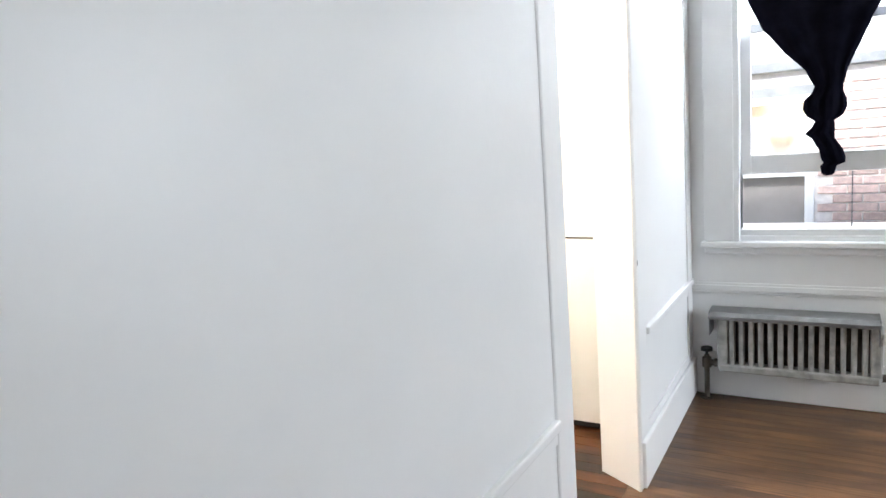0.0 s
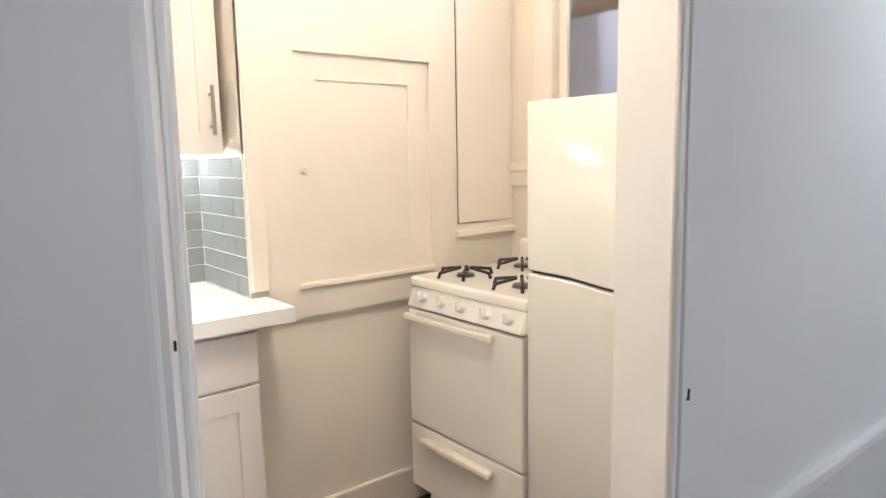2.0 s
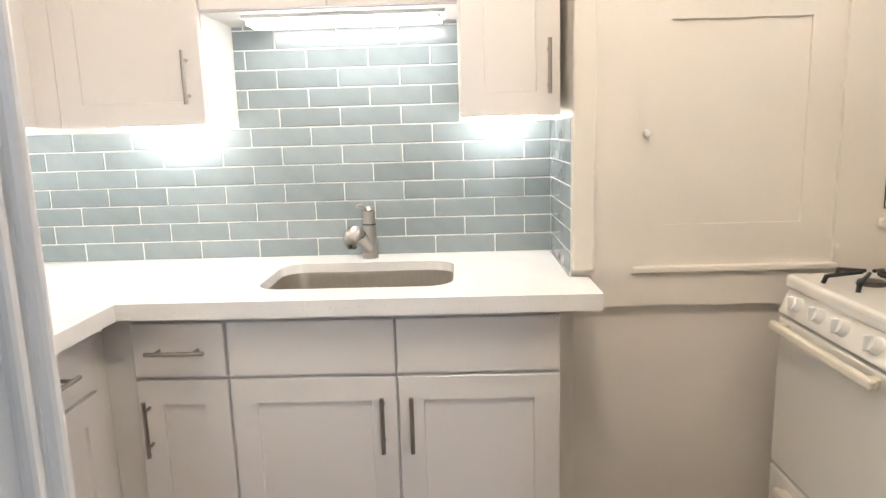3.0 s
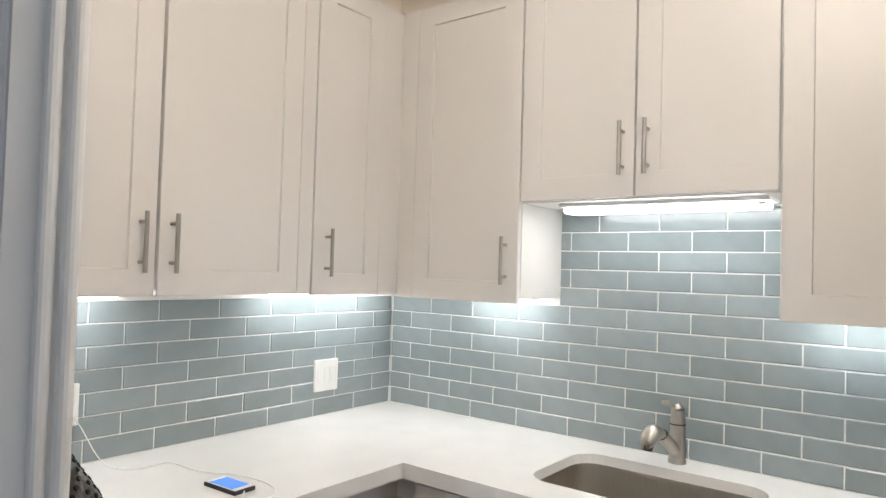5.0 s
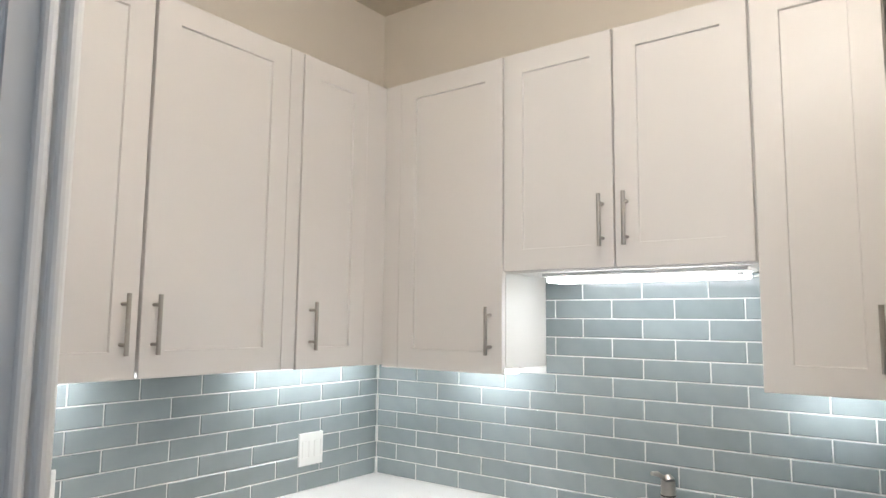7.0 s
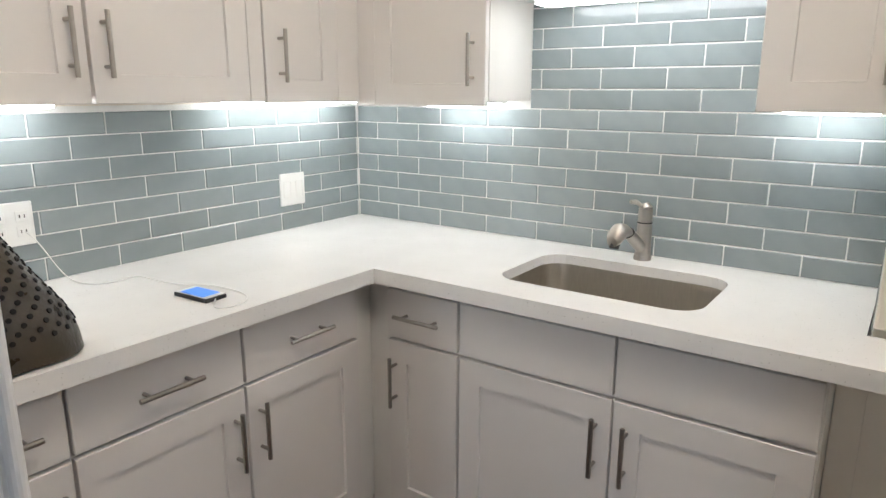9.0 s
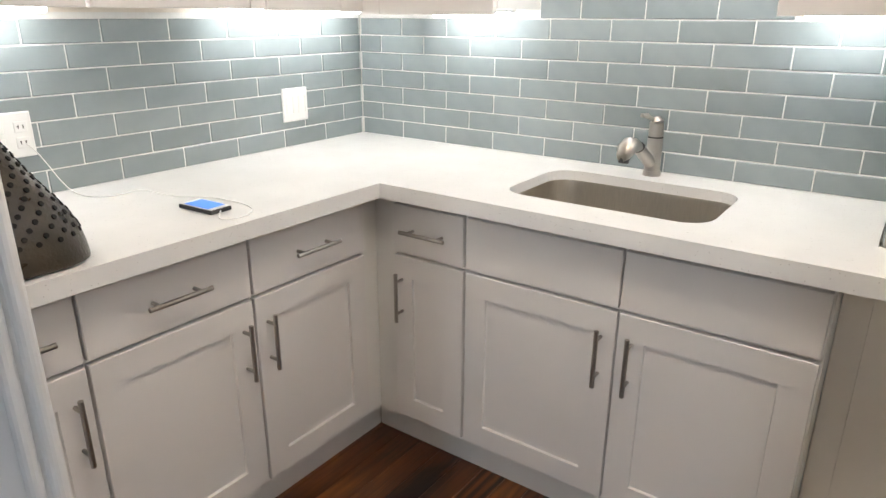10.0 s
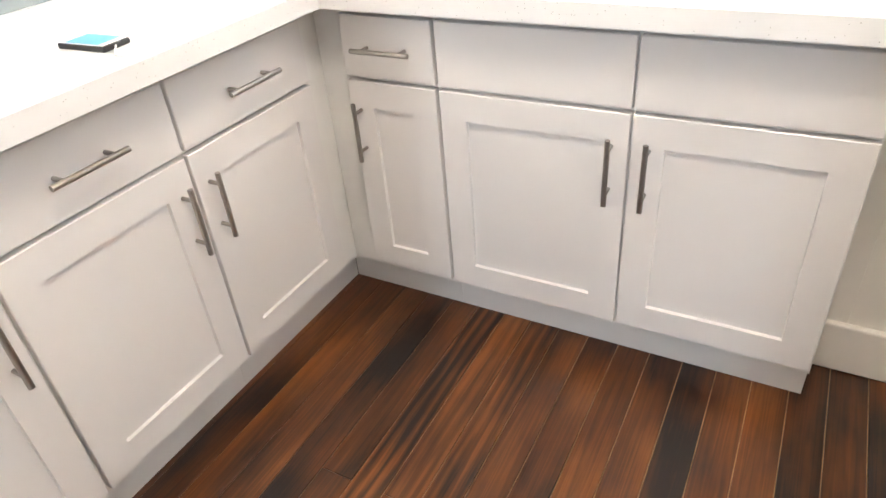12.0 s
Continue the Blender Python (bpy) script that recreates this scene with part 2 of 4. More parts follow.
def piece(name, me, parent, m):
    ob = new(name, me)
    ob.parent = parent
    if parent.type == "EMPTY":
        ob.matrix_parent_inverse = parent.matrix_basis.inverted()
    ob.matrix_basis = m
    return ob


def plain_mesh(name, bm, material):
    me = bpy.data.meshes.new(name)
    bm.to_mesh(me)
    bm.free()
    me.materials.append(material)
    return me


def rounded_rect(x0, x1, y0, y1, r, z, n=6):
    pts = []
    for cx, cy, a0 in ((x1 - r, y1 - r, 0), (x0 + r, y1 - r, 90), (x0 + r, y0 + r, 180), (x1 - r, y0 + r, 270)):
        for i in range(n + 1):
            a = radians(a0 + 90 * i / n)
            pts.append((cx + r * math.cos(a), cy + r * math.sin(a), z))
    return pts


# ---- plan ----
XD, XB, XBL = -0.61, -0.805, -0.70          # dividing wall: room face, kitchen face at either side of the opening
YL, YR, YRB = 1.747, 2.50, 2.62             # the opening
XS, YW, YK, YN = -2.485, 0.554, 3.6, 3.74   # sink wall, tiled side wall, kitchen window wall, room window wall
XH = -2.075                                  # panelled wall beside the sink niche
H = 2.9
COUNTER = 0.915

# ---- structure ----
structure("floor", B(-2.9, 4.3, -2.2, 4.2, -0.2, -0.005), M_SUB, "brown subfloor below the boards", "floor")
structure("ceiling", B(-2.9, 4.3, -2.2, 4.2, H, H + 0.12), M_CEIL, "cream painted plaster ceiling", "ceiling")
# dividing wall, with its opening and panel fields
bm = bmesh.new()
box(bm, XBL, XD - 0.007, -2.0, YL - 0.1, -0.02, H)
box(bm, -0.68, XD - 0.007, YL - 0.1, YL - 0.006, -0.02, H)
structure("wall_divide_south", bm, M_ROOM, "white painted panelled partition wall", "wall")
bm = bmesh.new()
loft(bm, [[(XD - 0.007, YR + 0.02, z), (XD - 0.007, YN - 0.003, z), (XB, YN - 0.003, z), (XB, YRB, z)] for z in (-0.02, H)])
structure("wall_divide_north", bm, M_ROOM, "white painted panelled partition wall", "wall")
structure("wall_divide_lintel", B(-0.68, XD - 0.012, YL - 0.006, YR + 0.02, 2.354, H), M_ROOM, "white painted wall over the opening", "wall")
# kitchen shell
structure("wall_sink", B(XS - 0.2, XS - 0.008, 0.35, YK + 0.3, -0.02, H), M_KWALL, "cream painted kitchen wall", "wall")
structure("wall_side", B(XS - 0.008, XBL, YW - 0.2, YW - 0.008, -0.02, H), M_KWALL, "cream painted kitchen wall", "wall")
structure("wall_hatch", B(XS - 0.008, XH - 0.02, 2.425, YK + 0.2, -0.02, H), M_KTRIM, "cream painted wall beside the sink niche", "wall")


def window_wall(name, x0, x1, y0, y1, openings, material, label):
    """A wall along x, cut through by openings (left, right, bottom, top)."""
    bm = bmesh.new()
    at = x0
    for a, b, lo, hi in openings:
        box(bm, at, a, y0, y1, -0.02, H)
        box(bm, a, b, y0, y1, -0.02, lo)
        box(bm, a, b, y0, y1, hi, H)
        at = b
    box(bm, at, x1, y0, y1, -0.02, H)
    return structure(name, bm, material, label, "wall")


window_wall("wall_north", XD - 0.012, 4.2, YN, YN + 0.28, [(-0.39, 0.55, 0.9, 2.52)], M_ROOM, "white painted window wall")
window_wall("wall_kitchen_window", XH - 0.02, XB, YK, YK + 0.28, [(-1.84, -1.29, 1.52, 2.6)], M_KWALL, "cream painted kitchen window wall")
# East wall, its unseen opening added so that the lamp shines in.
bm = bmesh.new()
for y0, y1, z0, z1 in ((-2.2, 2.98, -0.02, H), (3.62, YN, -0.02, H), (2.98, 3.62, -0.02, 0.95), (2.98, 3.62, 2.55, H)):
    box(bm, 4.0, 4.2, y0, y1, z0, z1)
structure("wall_east", bm, M_ROOM, "plain white painted wall with an unseen opening added for daylight", "wall")
structure("wall_south", B(XD - 0.1, 4.0, -2.2, -2.0, -0.02, H), M_ROOM, "plain white painted wall", "wall")

# room-side stiles and rails of the panelling, proud of the wall
bm = bmesh.new()
box(bm, XD - 0.04, XD, YL - 0.15, YL, 0, 2.35, 0.015, 4)
for y0, y1 in ((-0.75, -0.6), (-1.99, -1.85)):
    box(bm, XD - 0.012, XD, y0, y1, 0, 2.35)
box(bm, XD - 0.012, XD - 0.001, -1.85, YL - 0.145, 0.60, 0.672)
box(bm, XD - 0.012, XD + 0.012, -1.85, YL - 0.14, 0.642, 0.674, 0.006, 2)
box(bm, XD - 0.012, XD + 0.008, -1.99, YL - 0.002, 0, 0.2, 0.005, 2)
structure("trim_panelling_south", bm, M_ROOM, "white painted panel stiles and chair rail", "trim")
bm = bmesh.new()
box(bm, XD - 0.02, XD, YR + 0.008, 2.675, 0, 2.35, 0.0075, 3)
box(bm, XD - 0.012, XD, 3.62, YN, 0, 2.35)
box(bm, XD - 0.012, XD - 0.001, 2.675, 3.62, 0.585, 0.66)
box(bm, XD - 0.012, XD + 0.014, 2.665, YN - 0.014, 0.632, 0.664, 0.006, 2)
box(bm, XD - 0.012, XD - 0.002, 2.675, 3.62, 0.2, 0.245)
structure("trim_panelling_north", bm, M_ROOM, "white painted panel stiles and chair rail", "trim")
bm = bmesh.new()
box(bm, XD, XD + 0.02, YR + 0.03, YN, 0, 0.205, 0.006, 2)
structure("baseboard_divide", bm, M_ROOM, "tall white painted baseboard", "baseboard")
bm = bmesh.new()
box(bm, XD + 0.02, 4.0, YN - 0.018, YN, 0, 0.245, 0.006, 2)
structure("baseboard_north", bm, M_ROOM, "tall white painted baseboard", "baseboard")
bm = bmesh.new()
box(bm, XD, 4.0, YN - 0.012, YN, 0.597, 0.629, 0.004, 2)
box(bm, XD, 4.0, YN - 0.006, YN, 0.583, 0.643, 0.002)
structure("trim_chair_rail", bm, M_ROOM, "white painted chair rail", "trim")
# jambs of the opening: a flat lining with rounded beads
bm = bmesh.new()
loft(bm, [[(XD - 0.006, YL - 0.005, z), (XD - 0.006, YL + 0.004, z), (-0.642, YL + 0.018, z), (-0.668, YL + 0.032, z), (-0.676, YL + 0.03, z), (-0.68, YL - 0.005, z)] for z in (0, 2.352)])
rod(bm, (-0.648, YL + 0.021, 0), (-0.648, YL + 0.021, 2.352), 0.0085)
rod(bm, (-0.667, YL + 0.031, 0), (-0.667, YL + 0.031, 2.352), 0.0085)
structure("trim_jamb_south", bm, M_TRIM, "glossy white painted door jamb with beads", "trim")
bm = bmesh.new()
loft(bm, [[(XD - 0.006, YR, z), (XD - 0.006, YR + 0.03, z), (XB - 0.004, YRB + 0.012, z), (XB - 0.004, YRB - 0.006, z)] for z in (0, 2.35)])
rod(bm, (XD - 0.004, YR + 0.006, 0), (XD - 0.004, YR + 0.006, 2.35), 0.009)
rod(bm, (XD - 0.001, YR + 0.026, 0), (XD - 0.001, YR + 0.026, 2.35), 0.006)
structure("trim_jamb_north", bm, M_TRIM, "glossy white painted door jamb with beads", "trim")

# panelled wall beside the sink: old cased hatch with a framed panel, over a plain wall
bm = bmesh.new()
X0, X1 = XH - 0.02, XH
box(bm, X0, X1, 2.418, 2.602, 0.93, H)
box(bm, X0, X1, 3.16, 3.28, 0.93, H)
box(bm, X0, X1, 2.602, 3.16, 1.706, H)
box(bm, X0, X1, 2.418, 3.28, 0.82, 0.93)
box(bm, X0, X1 + 0.014, 2.418, 2.48, 0.93, H, 0.005, 2)
box(bm, X0, X1 + 0.012, 2.59, 3.17, 0.918, 0.936, 0.004, 2)
structure("trim_hatch_casing", bm, M_KTRIM, "cream painted casing of a closed hatch", "trim")
hatch = thing("hatch_door", (XH, 2.88, 0.93), "cream painted flat-panel hatch door, closed", "hatch")
bm = bmesh.new()
box(bm, X0, X1 - 0.012, 2.6025, 2.688, 0.9305, 1.7055)
box(bm, X0, X1 - 0.012, 3.067, 3.1595, 0.9305, 1.7055)
box(bm, X0, X1 - 0.012, 2.688, 3.067, 1.618, 1.7055)
box(bm, X0, X1 - 0.012, 2.688, 3.067, 0.9305, 1.055)
part("frame", bm, M_KTRIM, hatch)
part("panel", B(X0 - 0.004, X1 - 0.018, 2.68, 3.075, 1.05, 1.625), M_KTRIM, hatch)
bm = bmesh.new()
rod(bm, (XH - 0.012, 2.622, 1.315), (XH + 0.008, 2.622, 1.315), 0.006)
rod(bm, (XH + 0.008, 2.622, 1.315), (XH + 0.016, 2.622, 1.315), 0.011, 0.007)
part("knob", bm, M_KTRIM, hatch)
cup = thing("wall_cupboard", (XH, 3.45, 1.09), "cream painted built-in cupboard with a tall plain door", "cupboard")
part("frame", B(X0, X1 - 0.004, 3.28, YK, 0.82, H, 0.002), M_KTRIM, cup)
# Dark sheet whose rim paints the shaded gap round the door.
part("shadow_gap", B(X1 - 0.008, X1 - 0.0015, 3.2925, 3.5855, 1.0865, 2.0305), M_DARK, cup, "dark sheet for the shade in the gap round the cupboard door")
cdoor = part("door", B(X1 - 0.006, X1 + 0.006, 3.295, 3.583, 1.089, 2.028, 0.003), M_KTRIM, cup)
for z in (1.19, 1.93):
    part("hinge", rod(bmesh.new(), (XH + 0.008, 3.584, z - 0.03), (XH + 0.008, 3.584, z + 0.03), 0.005), M_KTRIM, cdoor)
bm = bmesh.new()
box(bm, X0, X1 + 0.016, 3.28, YK, 1.035, 1.06, 0.005, 2)
structure("trim_cupboard_sill", bm, M_KTRIM, "cream painted sill under the cupboard", "trim")
structure("wall_sink_end", B(XS - 0.008, XH - 0.02, 2.364, 2.4245, 0, 0.868), M_KTRIM, "cream painted wall end beside the sink cabinet", "wall")
bm = bmesh.new()
box(bm, X0, X0 + 0.02, 2.375, YK, 0, 0.14, 0.006, 2)
structure("baseboard_kitchen", bm, M_KTRIM, "cream painted kitchen baseboard", "baseboard")
bm = bmesh.new()
box(bm, XH, -1.95, YK - 0.03, YK, 1.29, 1.33, 0.006, 2)
box(bm, XH, -1.95, YK - 0.018, YK, 1.23, 1.29, 0.004, 2)
structure("trim_kitchen_rail", bm, M_KTRIM, "cream painted rail on the kitchen wall", "trim")


# ---- windows ----
def sash(parent, x0, x1, z0, z1, y, wood, stile=0.045, foot=0.06, head=0.045, glass=None):
    bm = bmesh.new()
    for a, b, c, d in ((x0, x0 + stile, z0, z1), (x1 - stile, x1, z0, z1), (x0 + stile, x1 - stile, z0, z0 + foot), (x0 + stile, x1 - stile, z1 - head, z1)):
        box(bm, a, b, y, y + 0.035, c, d, 0.003)
    s = part("sash", bm, wood, parent)
    g = part("pane", B(x0 + stile - 0.004, x1 - stile + 0.004, y + 0.015, y + 0.019, z0 + foot - 0.004, z1 - head + 0.004), glass or M_GLASS, s, "frosted glass pane" if glass else "clear glass pane")
    g.visible_shadow = False
    return s


def room_window(name, cx):
    w = thing(name, (cx, YN, 0.9), "white painted double-hung sash window, raised a little", "window", "", "structure")
    bm = bmesh.new()
    for a, b in ((cx - 0.618, cx - 0.47), (cx + 0.47, cx + 0.618)):
        box(bm, a, b, YN - 0.022, YN, 0.905, 2.7, 0.004, 2)
    for a, b in ((cx - 0.47, cx - 0.44), (cx + 0.44, cx + 0.47)):
        box(bm, a, b, YN - 0.03, YN + 0.1, 0.905, 2.58, 0.004, 2)
    box(bm, cx - 0.47, cx + 0.47, YN - 0.022, YN, 2.55, 2.7, 0.004, 2)
    part("window_frame", bm, M_SASH, w)
    bm = bmesh.new()
    box(bm, cx - 0.634, cx + 0.634, YN - 0.045, YN + 0.02, 0.872, 0.905, 0.008, 3)
    box(bm, cx - 0.618, cx + 0.618, YN - 0.02, YN, 0.835, 0.872, 0.006, 2)
    box(bm, cx - 0.47, cx + 0.47, YN + 0.02, YN + 0.3, 0.89, 0.962, 0.004)
    part("window_sill", bm, M_SASH, w)
    sash(w, cx - 0.44, cx + 0.44, 1.255, 2.03, YN + 0.05, M_SASH, 0.05, 0.1, 0.045)
    sash(w, cx - 0.44, cx + 0.44, 1.99, 2.55, YN + 0.09, M_SASH, 0.05, 0.04, 0.06)
    bm = bmesh.new()
    box(bm, cx - 0.45, cx - 0.44, YN + 0.02, YN + 0.14, 0.945, 1.26, 0.002)
    box(bm, cx + 0.44, cx + 0.45, YN + 0.02, YN + 0.14, 0.945, 1.26, 0.002)
    part("sash_track", bm, M_RADTOP, w, "grey weathered sash track")
    # Bar in the opening that stands for a cable outside.
    part("cable_bar", B(cx + 0.07, cx + 0.076, YN + 0.13, YN + 0.138, 0.945, 1.26), M_RADTOP, w, "thin dark upright bar standing for a cable outside")
    return w


room_window("window_1", 0.08).location.z -= 0.03
kw = thing("window_3", (-1.57, YK, 1.52), "small cream painted kitchen sash window", "window", "", "structure")
bm = bmesh.new()
for a, b in ((-1.94, -1.84), (-1.29, -1.19)):
    box(bm, a, b, YK - 0.02, YK, 1.52, 2.7, 0.004, 2)
box(bm, -1.84, -1.29, YK - 0.02, YK, 2.6, 2.7, 0.004, 2)
box(bm, -1.94, -1.19, YK - 0.04, YK + 0.02, 1.505, 1.525, 0.006, 2)
part("window_frame", bm, M_KTRIM, kw)
sash(kw, -1.84, -1.29, 1.525, 2.09, YK + 0.02, M_KTRIM, 0.04, 0.045, 0.05, M_FROSTED)
sash(kw, -1.84, -1.29, 1.88, 2.6, YK + 0.06, M_OCHRE, 0.03, 0.05, 0.05, M_FROSTED)
bm = bmesh.new()
rod(bm, (-1.57, YK + 0.05, 1.93), (-1.57, YK + 0.05, 1.955), 0.012, 0.006)
box(bm, -1.59, -1.55, YK + 0.04, YK + 0.06, 1.925, 1.935)
part("sash_lock", bm, M_IRON, kw, "tarnished metal sash lock")

# ---- outside ----
structure("ground", B(-60, 60, 4.2, 90, -3.2, -3.0), M_EARTH, "grey concrete yard between the houses", "ground")
YB = 6.3
house = thing("neighbour_house", (0.5, YB, -3.0), "brick house across the yard with a whitewashed upper wall", "house")
bm = bmesh.new()
box(bm, -5, -1.25, YB + 0.015, YB + 0.3, -3, 2.0)
box(bm, -0.13, 7, YB + 0.015, YB + 0.3, -3, 2.0)
box(bm, -1.25, -0.13, YB + 0.015, YB + 0.3, -3, 0.62)
box(bm, -1.25, -0.13, YB + 0.015, YB + 0.3, 1.8, 2.0)
brick_wall = part("wall", bm, M_MORTAR, house, "pale mortar wall set with red bricks")
part("upper_wall", B(-5, 7, YB + 0.02, YB + 0.3, 2.09, 3.6), M_RENDER, house, "whitewashed upper wall")
part("ledge", B(-5, 7, YB - 0.05, YB + 0.3, 2.0, 2.09, 0.01), M_COPING, house, "grey flashing ledge")
nw = part("window", B(-1.25, -0.13, YB + 0.1, YB + 0.12, 0.62, 1.8), M_FROST, house, "curtained window")
bm = bmesh.new()
box(bm, -0.2, -0.13, YB - 0.01, YB + 0.1, 0.62, 1.8, 0.004)
box(bm, -1.25, -1.18, YB - 0.01, YB + 0.1, 0.62, 1.8, 0.004)
box(bm, -1.18, -0.2, YB - 0.01, YB + 0.1, 1.74, 1.8, 0.004)
box(bm, -1.18, -0.2, YB - 0.03, YB + 0.1, 0.58, 0.66, 0.004)
box(bm, -1.18, -0.2, YB + 0.01, YB + 0.1, 1.12, 1.19, 0.004)
part("frame", bm, M_SASH, nw, "white painted window frame")
part("lintel", B(-1.35, -0.03, YB - 0.01, YB + 0.1, 1.8, 1.88), M_COPING, house, "stone lintel")
house.location = (0.56, YB, -3.08)
# Globe and bracket before the pane stand for the room lamp behind it.
lampn = thing("neighbour_room_lamp", (-0.32, YB + 0.02, 1.52), "round glowing yellow globe for the lamp inside the neighbour's window", "lamp")
bm = bmesh.new()
bmesh.ops.create_uvsphere(bm, u_segments=20, v_segments=12, radius=0.11, matrix=Matrix.Translation((-0.32, YB, 1.52)))
part("globe", bm, M_NEIGHBOUR_GLOBE, lampn, "", True)
part("bracket", rod(bmesh.new(), (-0.32, YB + 0.02, 1.52), (-0.32, YB + 0.1, 1.52), 0.015), M_IRON, lampn)

# ---- kitchen cabinets ----
FS, FL = -1.905, 1.125          # faces of the base cabinets: sink run, side run
US, UL = -2.2, 0.83             # faces of the wall cabinets


def B2(run, u0, u1, v0, v1, z0, z1, **k):
    """A box along a run: u along the wall, v out from it."""
    return B(v0, v1, u0, u1, z0, z1, **k) if run == "S" else B(u0, u1, v0, v1, z0, z1, **k)


def P2(run, u, v, z):
    return (v, u, z) if run == "S" else (u, v, z)


def shaker(run, u0, u1, z0, z1, face, rail=0.067, depth=0.008, thick=0.019):
    bm = B2(run, u0, u1, face - thick, face, z0, z1)
    out = Vector(P2(run, 0, 1, 0))
    front = max(bm.faces, key=lambda f: f.calc_center_median().dot(out))
    bmesh.ops.bevel(bm, geom=list(front.edges), offset=0.0018, segments=1, affect="EDGES")
    front = max(bm.faces, key=lambda f: f.calc_center_median().dot(out) + f.calc_area())
    bmesh.ops.inset_region(bm, faces=[front], thickness=rail, use_even_offset=True)
    bmesh.ops.inset_region(bm, faces=[front], thickness=0.002, depth=-depth, use_even_offset=True)
    return bm


def slab(run, u0, u1, z0, z1, face):
    return B2(run, u0, u1, face - 0.019, face, z0, z1, bevel=0.002)


def pull(run, u, z, face, length, upright):
    """A bar pull, its middle at u, z."""
    bm = bmesh.new()
    du, dz = (0, length / 2) if upright else (length / 2, 0)
    v = face + 0.032
    rod(bm, P2(run, u - du, v, z - dz), P2(run, u + du, v, z + dz), 0.006)
    for s in (-0.66, 0.66):
        rod(bm, P2(run, u + s * du, face, z + s * dz), P2(run, u + s * du, v, z + s * dz), 0.0048)
    return bm


def base_cabinet(run, u0, u1, back, face, fronts, doors, label, sink=False):
    """fronts: (u0, u1, has a pull); doors: (u0, u1, u of the pull)."""
    c = thing("base_cabinet", P2(run, (u0 + u1) / 2, (back + face) / 2, 0), label, "kitchen cabinet", "base cabinets under the worktop")
    top = 0.64 if sink else 0.868
    part("body", B2(run, u0, u1, back, face - 0.0195, 0.1, top), M_CABIN, c)
    if sink:
        part("front_rail", B2(run, u0, u1, face - 0.04, face - 0.0195, top, 0.868), M_CABIN, c)
        part("side_panel", B2(run, u1 - 0.018, u1, back, face - 0.045, top, 0.868), M_CABIN, c)
    part("toe_kick", B2(run, u0 - (0.035 if run == "S" and not sink else 0), u1, back, face - 0.055, 0, 0.1), M_CABIN, c)
    for a, b, has in fronts:
        d = part("drawer_front", slab(run, a, b, 0.693, 0.846, face), M_CAB, c)
        if has:
            part("handle", pull(run, (a + b) / 2, 0.77, face, 0.16, False), M_NICKEL, d, "brushed nickel bar handle", True)
    for a, b, hu in doors:
        d = part("door", shaker(run, a, b, 0.122, 0.683, face), M_CAB, c)
        part("handle", pull(run, hu, 0.553, face, 0.16, True), M_NICKEL, d, "brushed nickel bar handle", True)
    return c


base_cabinet("S", 1.107, 1.4525, XS, FS, [(1.195, 1.449, True)], [(1.195, 1.449, 1.225)], "narrow white shaker base cabinet in the corner")
base_cabinet("S", 1.4535, 2.362, XS, FS, [(1.458, 1.912, False), (1.918, 2.358, False)], [(1.458, 1.912, 1.875), (1.918, 2.358, 1.955)],
             "white shaker sink base cabinet with two doors", True)
base_cabinet("L", -1.96, -1.4245, YW, FL, [(-1.845, -1.428, True)], [(-1.845, -1.428, -1.463)], "white shaker base cabinet with one drawer")
base_cabinet("L", -1.4235, -0.9945, YW, FL, [(-1.42, -0.998, True)], [(-1.42, -0.998, -1.385)], "white shaker base cabinet with one drawer")
base_cabinet("L", -0.9935, XBL - 0.005, YW, FL, [(-0.99, -0.715, True)], [(-0.99, -0.715, -0.955)], "white shaker base cabinet beside the door jamb")


def wall_cabinet(run, u0, u1, z0, z1, back, face, doors, label, lip=0.02):
    c = thing("wall_cabinet", P2(run, (u0 + u1) / 2, (back + face) / 2, z0), label, "kitchen cabinet", "wall cabinets over the worktop")
    part("body", B2(run, u0, u1, back, face - 0.0195, z0 + lip, z1), M_CABIN, c)
    for a, b, hu in doors:
        d = part("door", shaker(run, a, b, z0 + 0.004, z1 - 0.006, face), M_CAB, c)
        part("handle", pull(run, hu, z0 + 0.142, face, 0.155, True), M_NICKEL, d, "brushed nickel bar handle", True)
    return c


ZU, ZT = 1.372, 2.43
wall_cabinet("L", -1.2745, XBL - 0.005, ZU + 0.014, ZT, YW, UL, [(-1.27, -0.845, -1.228)], "tall white shaker wall cabinet beside the jamb")
middle_side = wall_cabinet("L", -1.7915, -1.2755, ZU + 0.014, ZT, YW, UL, [(-1.735, -1.279, -1.312)], "tall white shaker wall cabinet")
corner_side = wall_cabinet("L", XS, -1.7925, ZU + 0.01, ZT, YW, UL, [(-2.10, -1.797, -1.85)], "tall white shaker corner wall cabinet")
corner_sink = wall_cabinet("S", UL + 0.001, 1.348, ZU, ZT, XS, US, [(0.905, 1.345, 1.302)], "tall white shaker corner wall cabinet")
wall_cabinet("S", 1.349, 2.106, 1.70, ZT, XS, US, [(1.352, 1.725, 1.693), (1.731, 2.104, 1.767)], "short white shaker wall cabinet over the sink", 0.0)
wall_cabinet("S", 2.107, 2.405, ZU, ZT, XS, US, [(2.111, 2.402, 2.368)], "narrow tall white shaker wall cabinet")

part("filler", B(-1.7905, -1.7375, UL - 0.019, UL - 0.001, ZU + 0.018, ZT - 0.006, bevel=0.001), M_CAB, middle_side)
part("filler", B(US - 0.019, -2.103, UL - 0.021, UL - 0.003, ZU + 0.012, ZT - 0.006, bevel=0.001), M_CAB, corner_side)
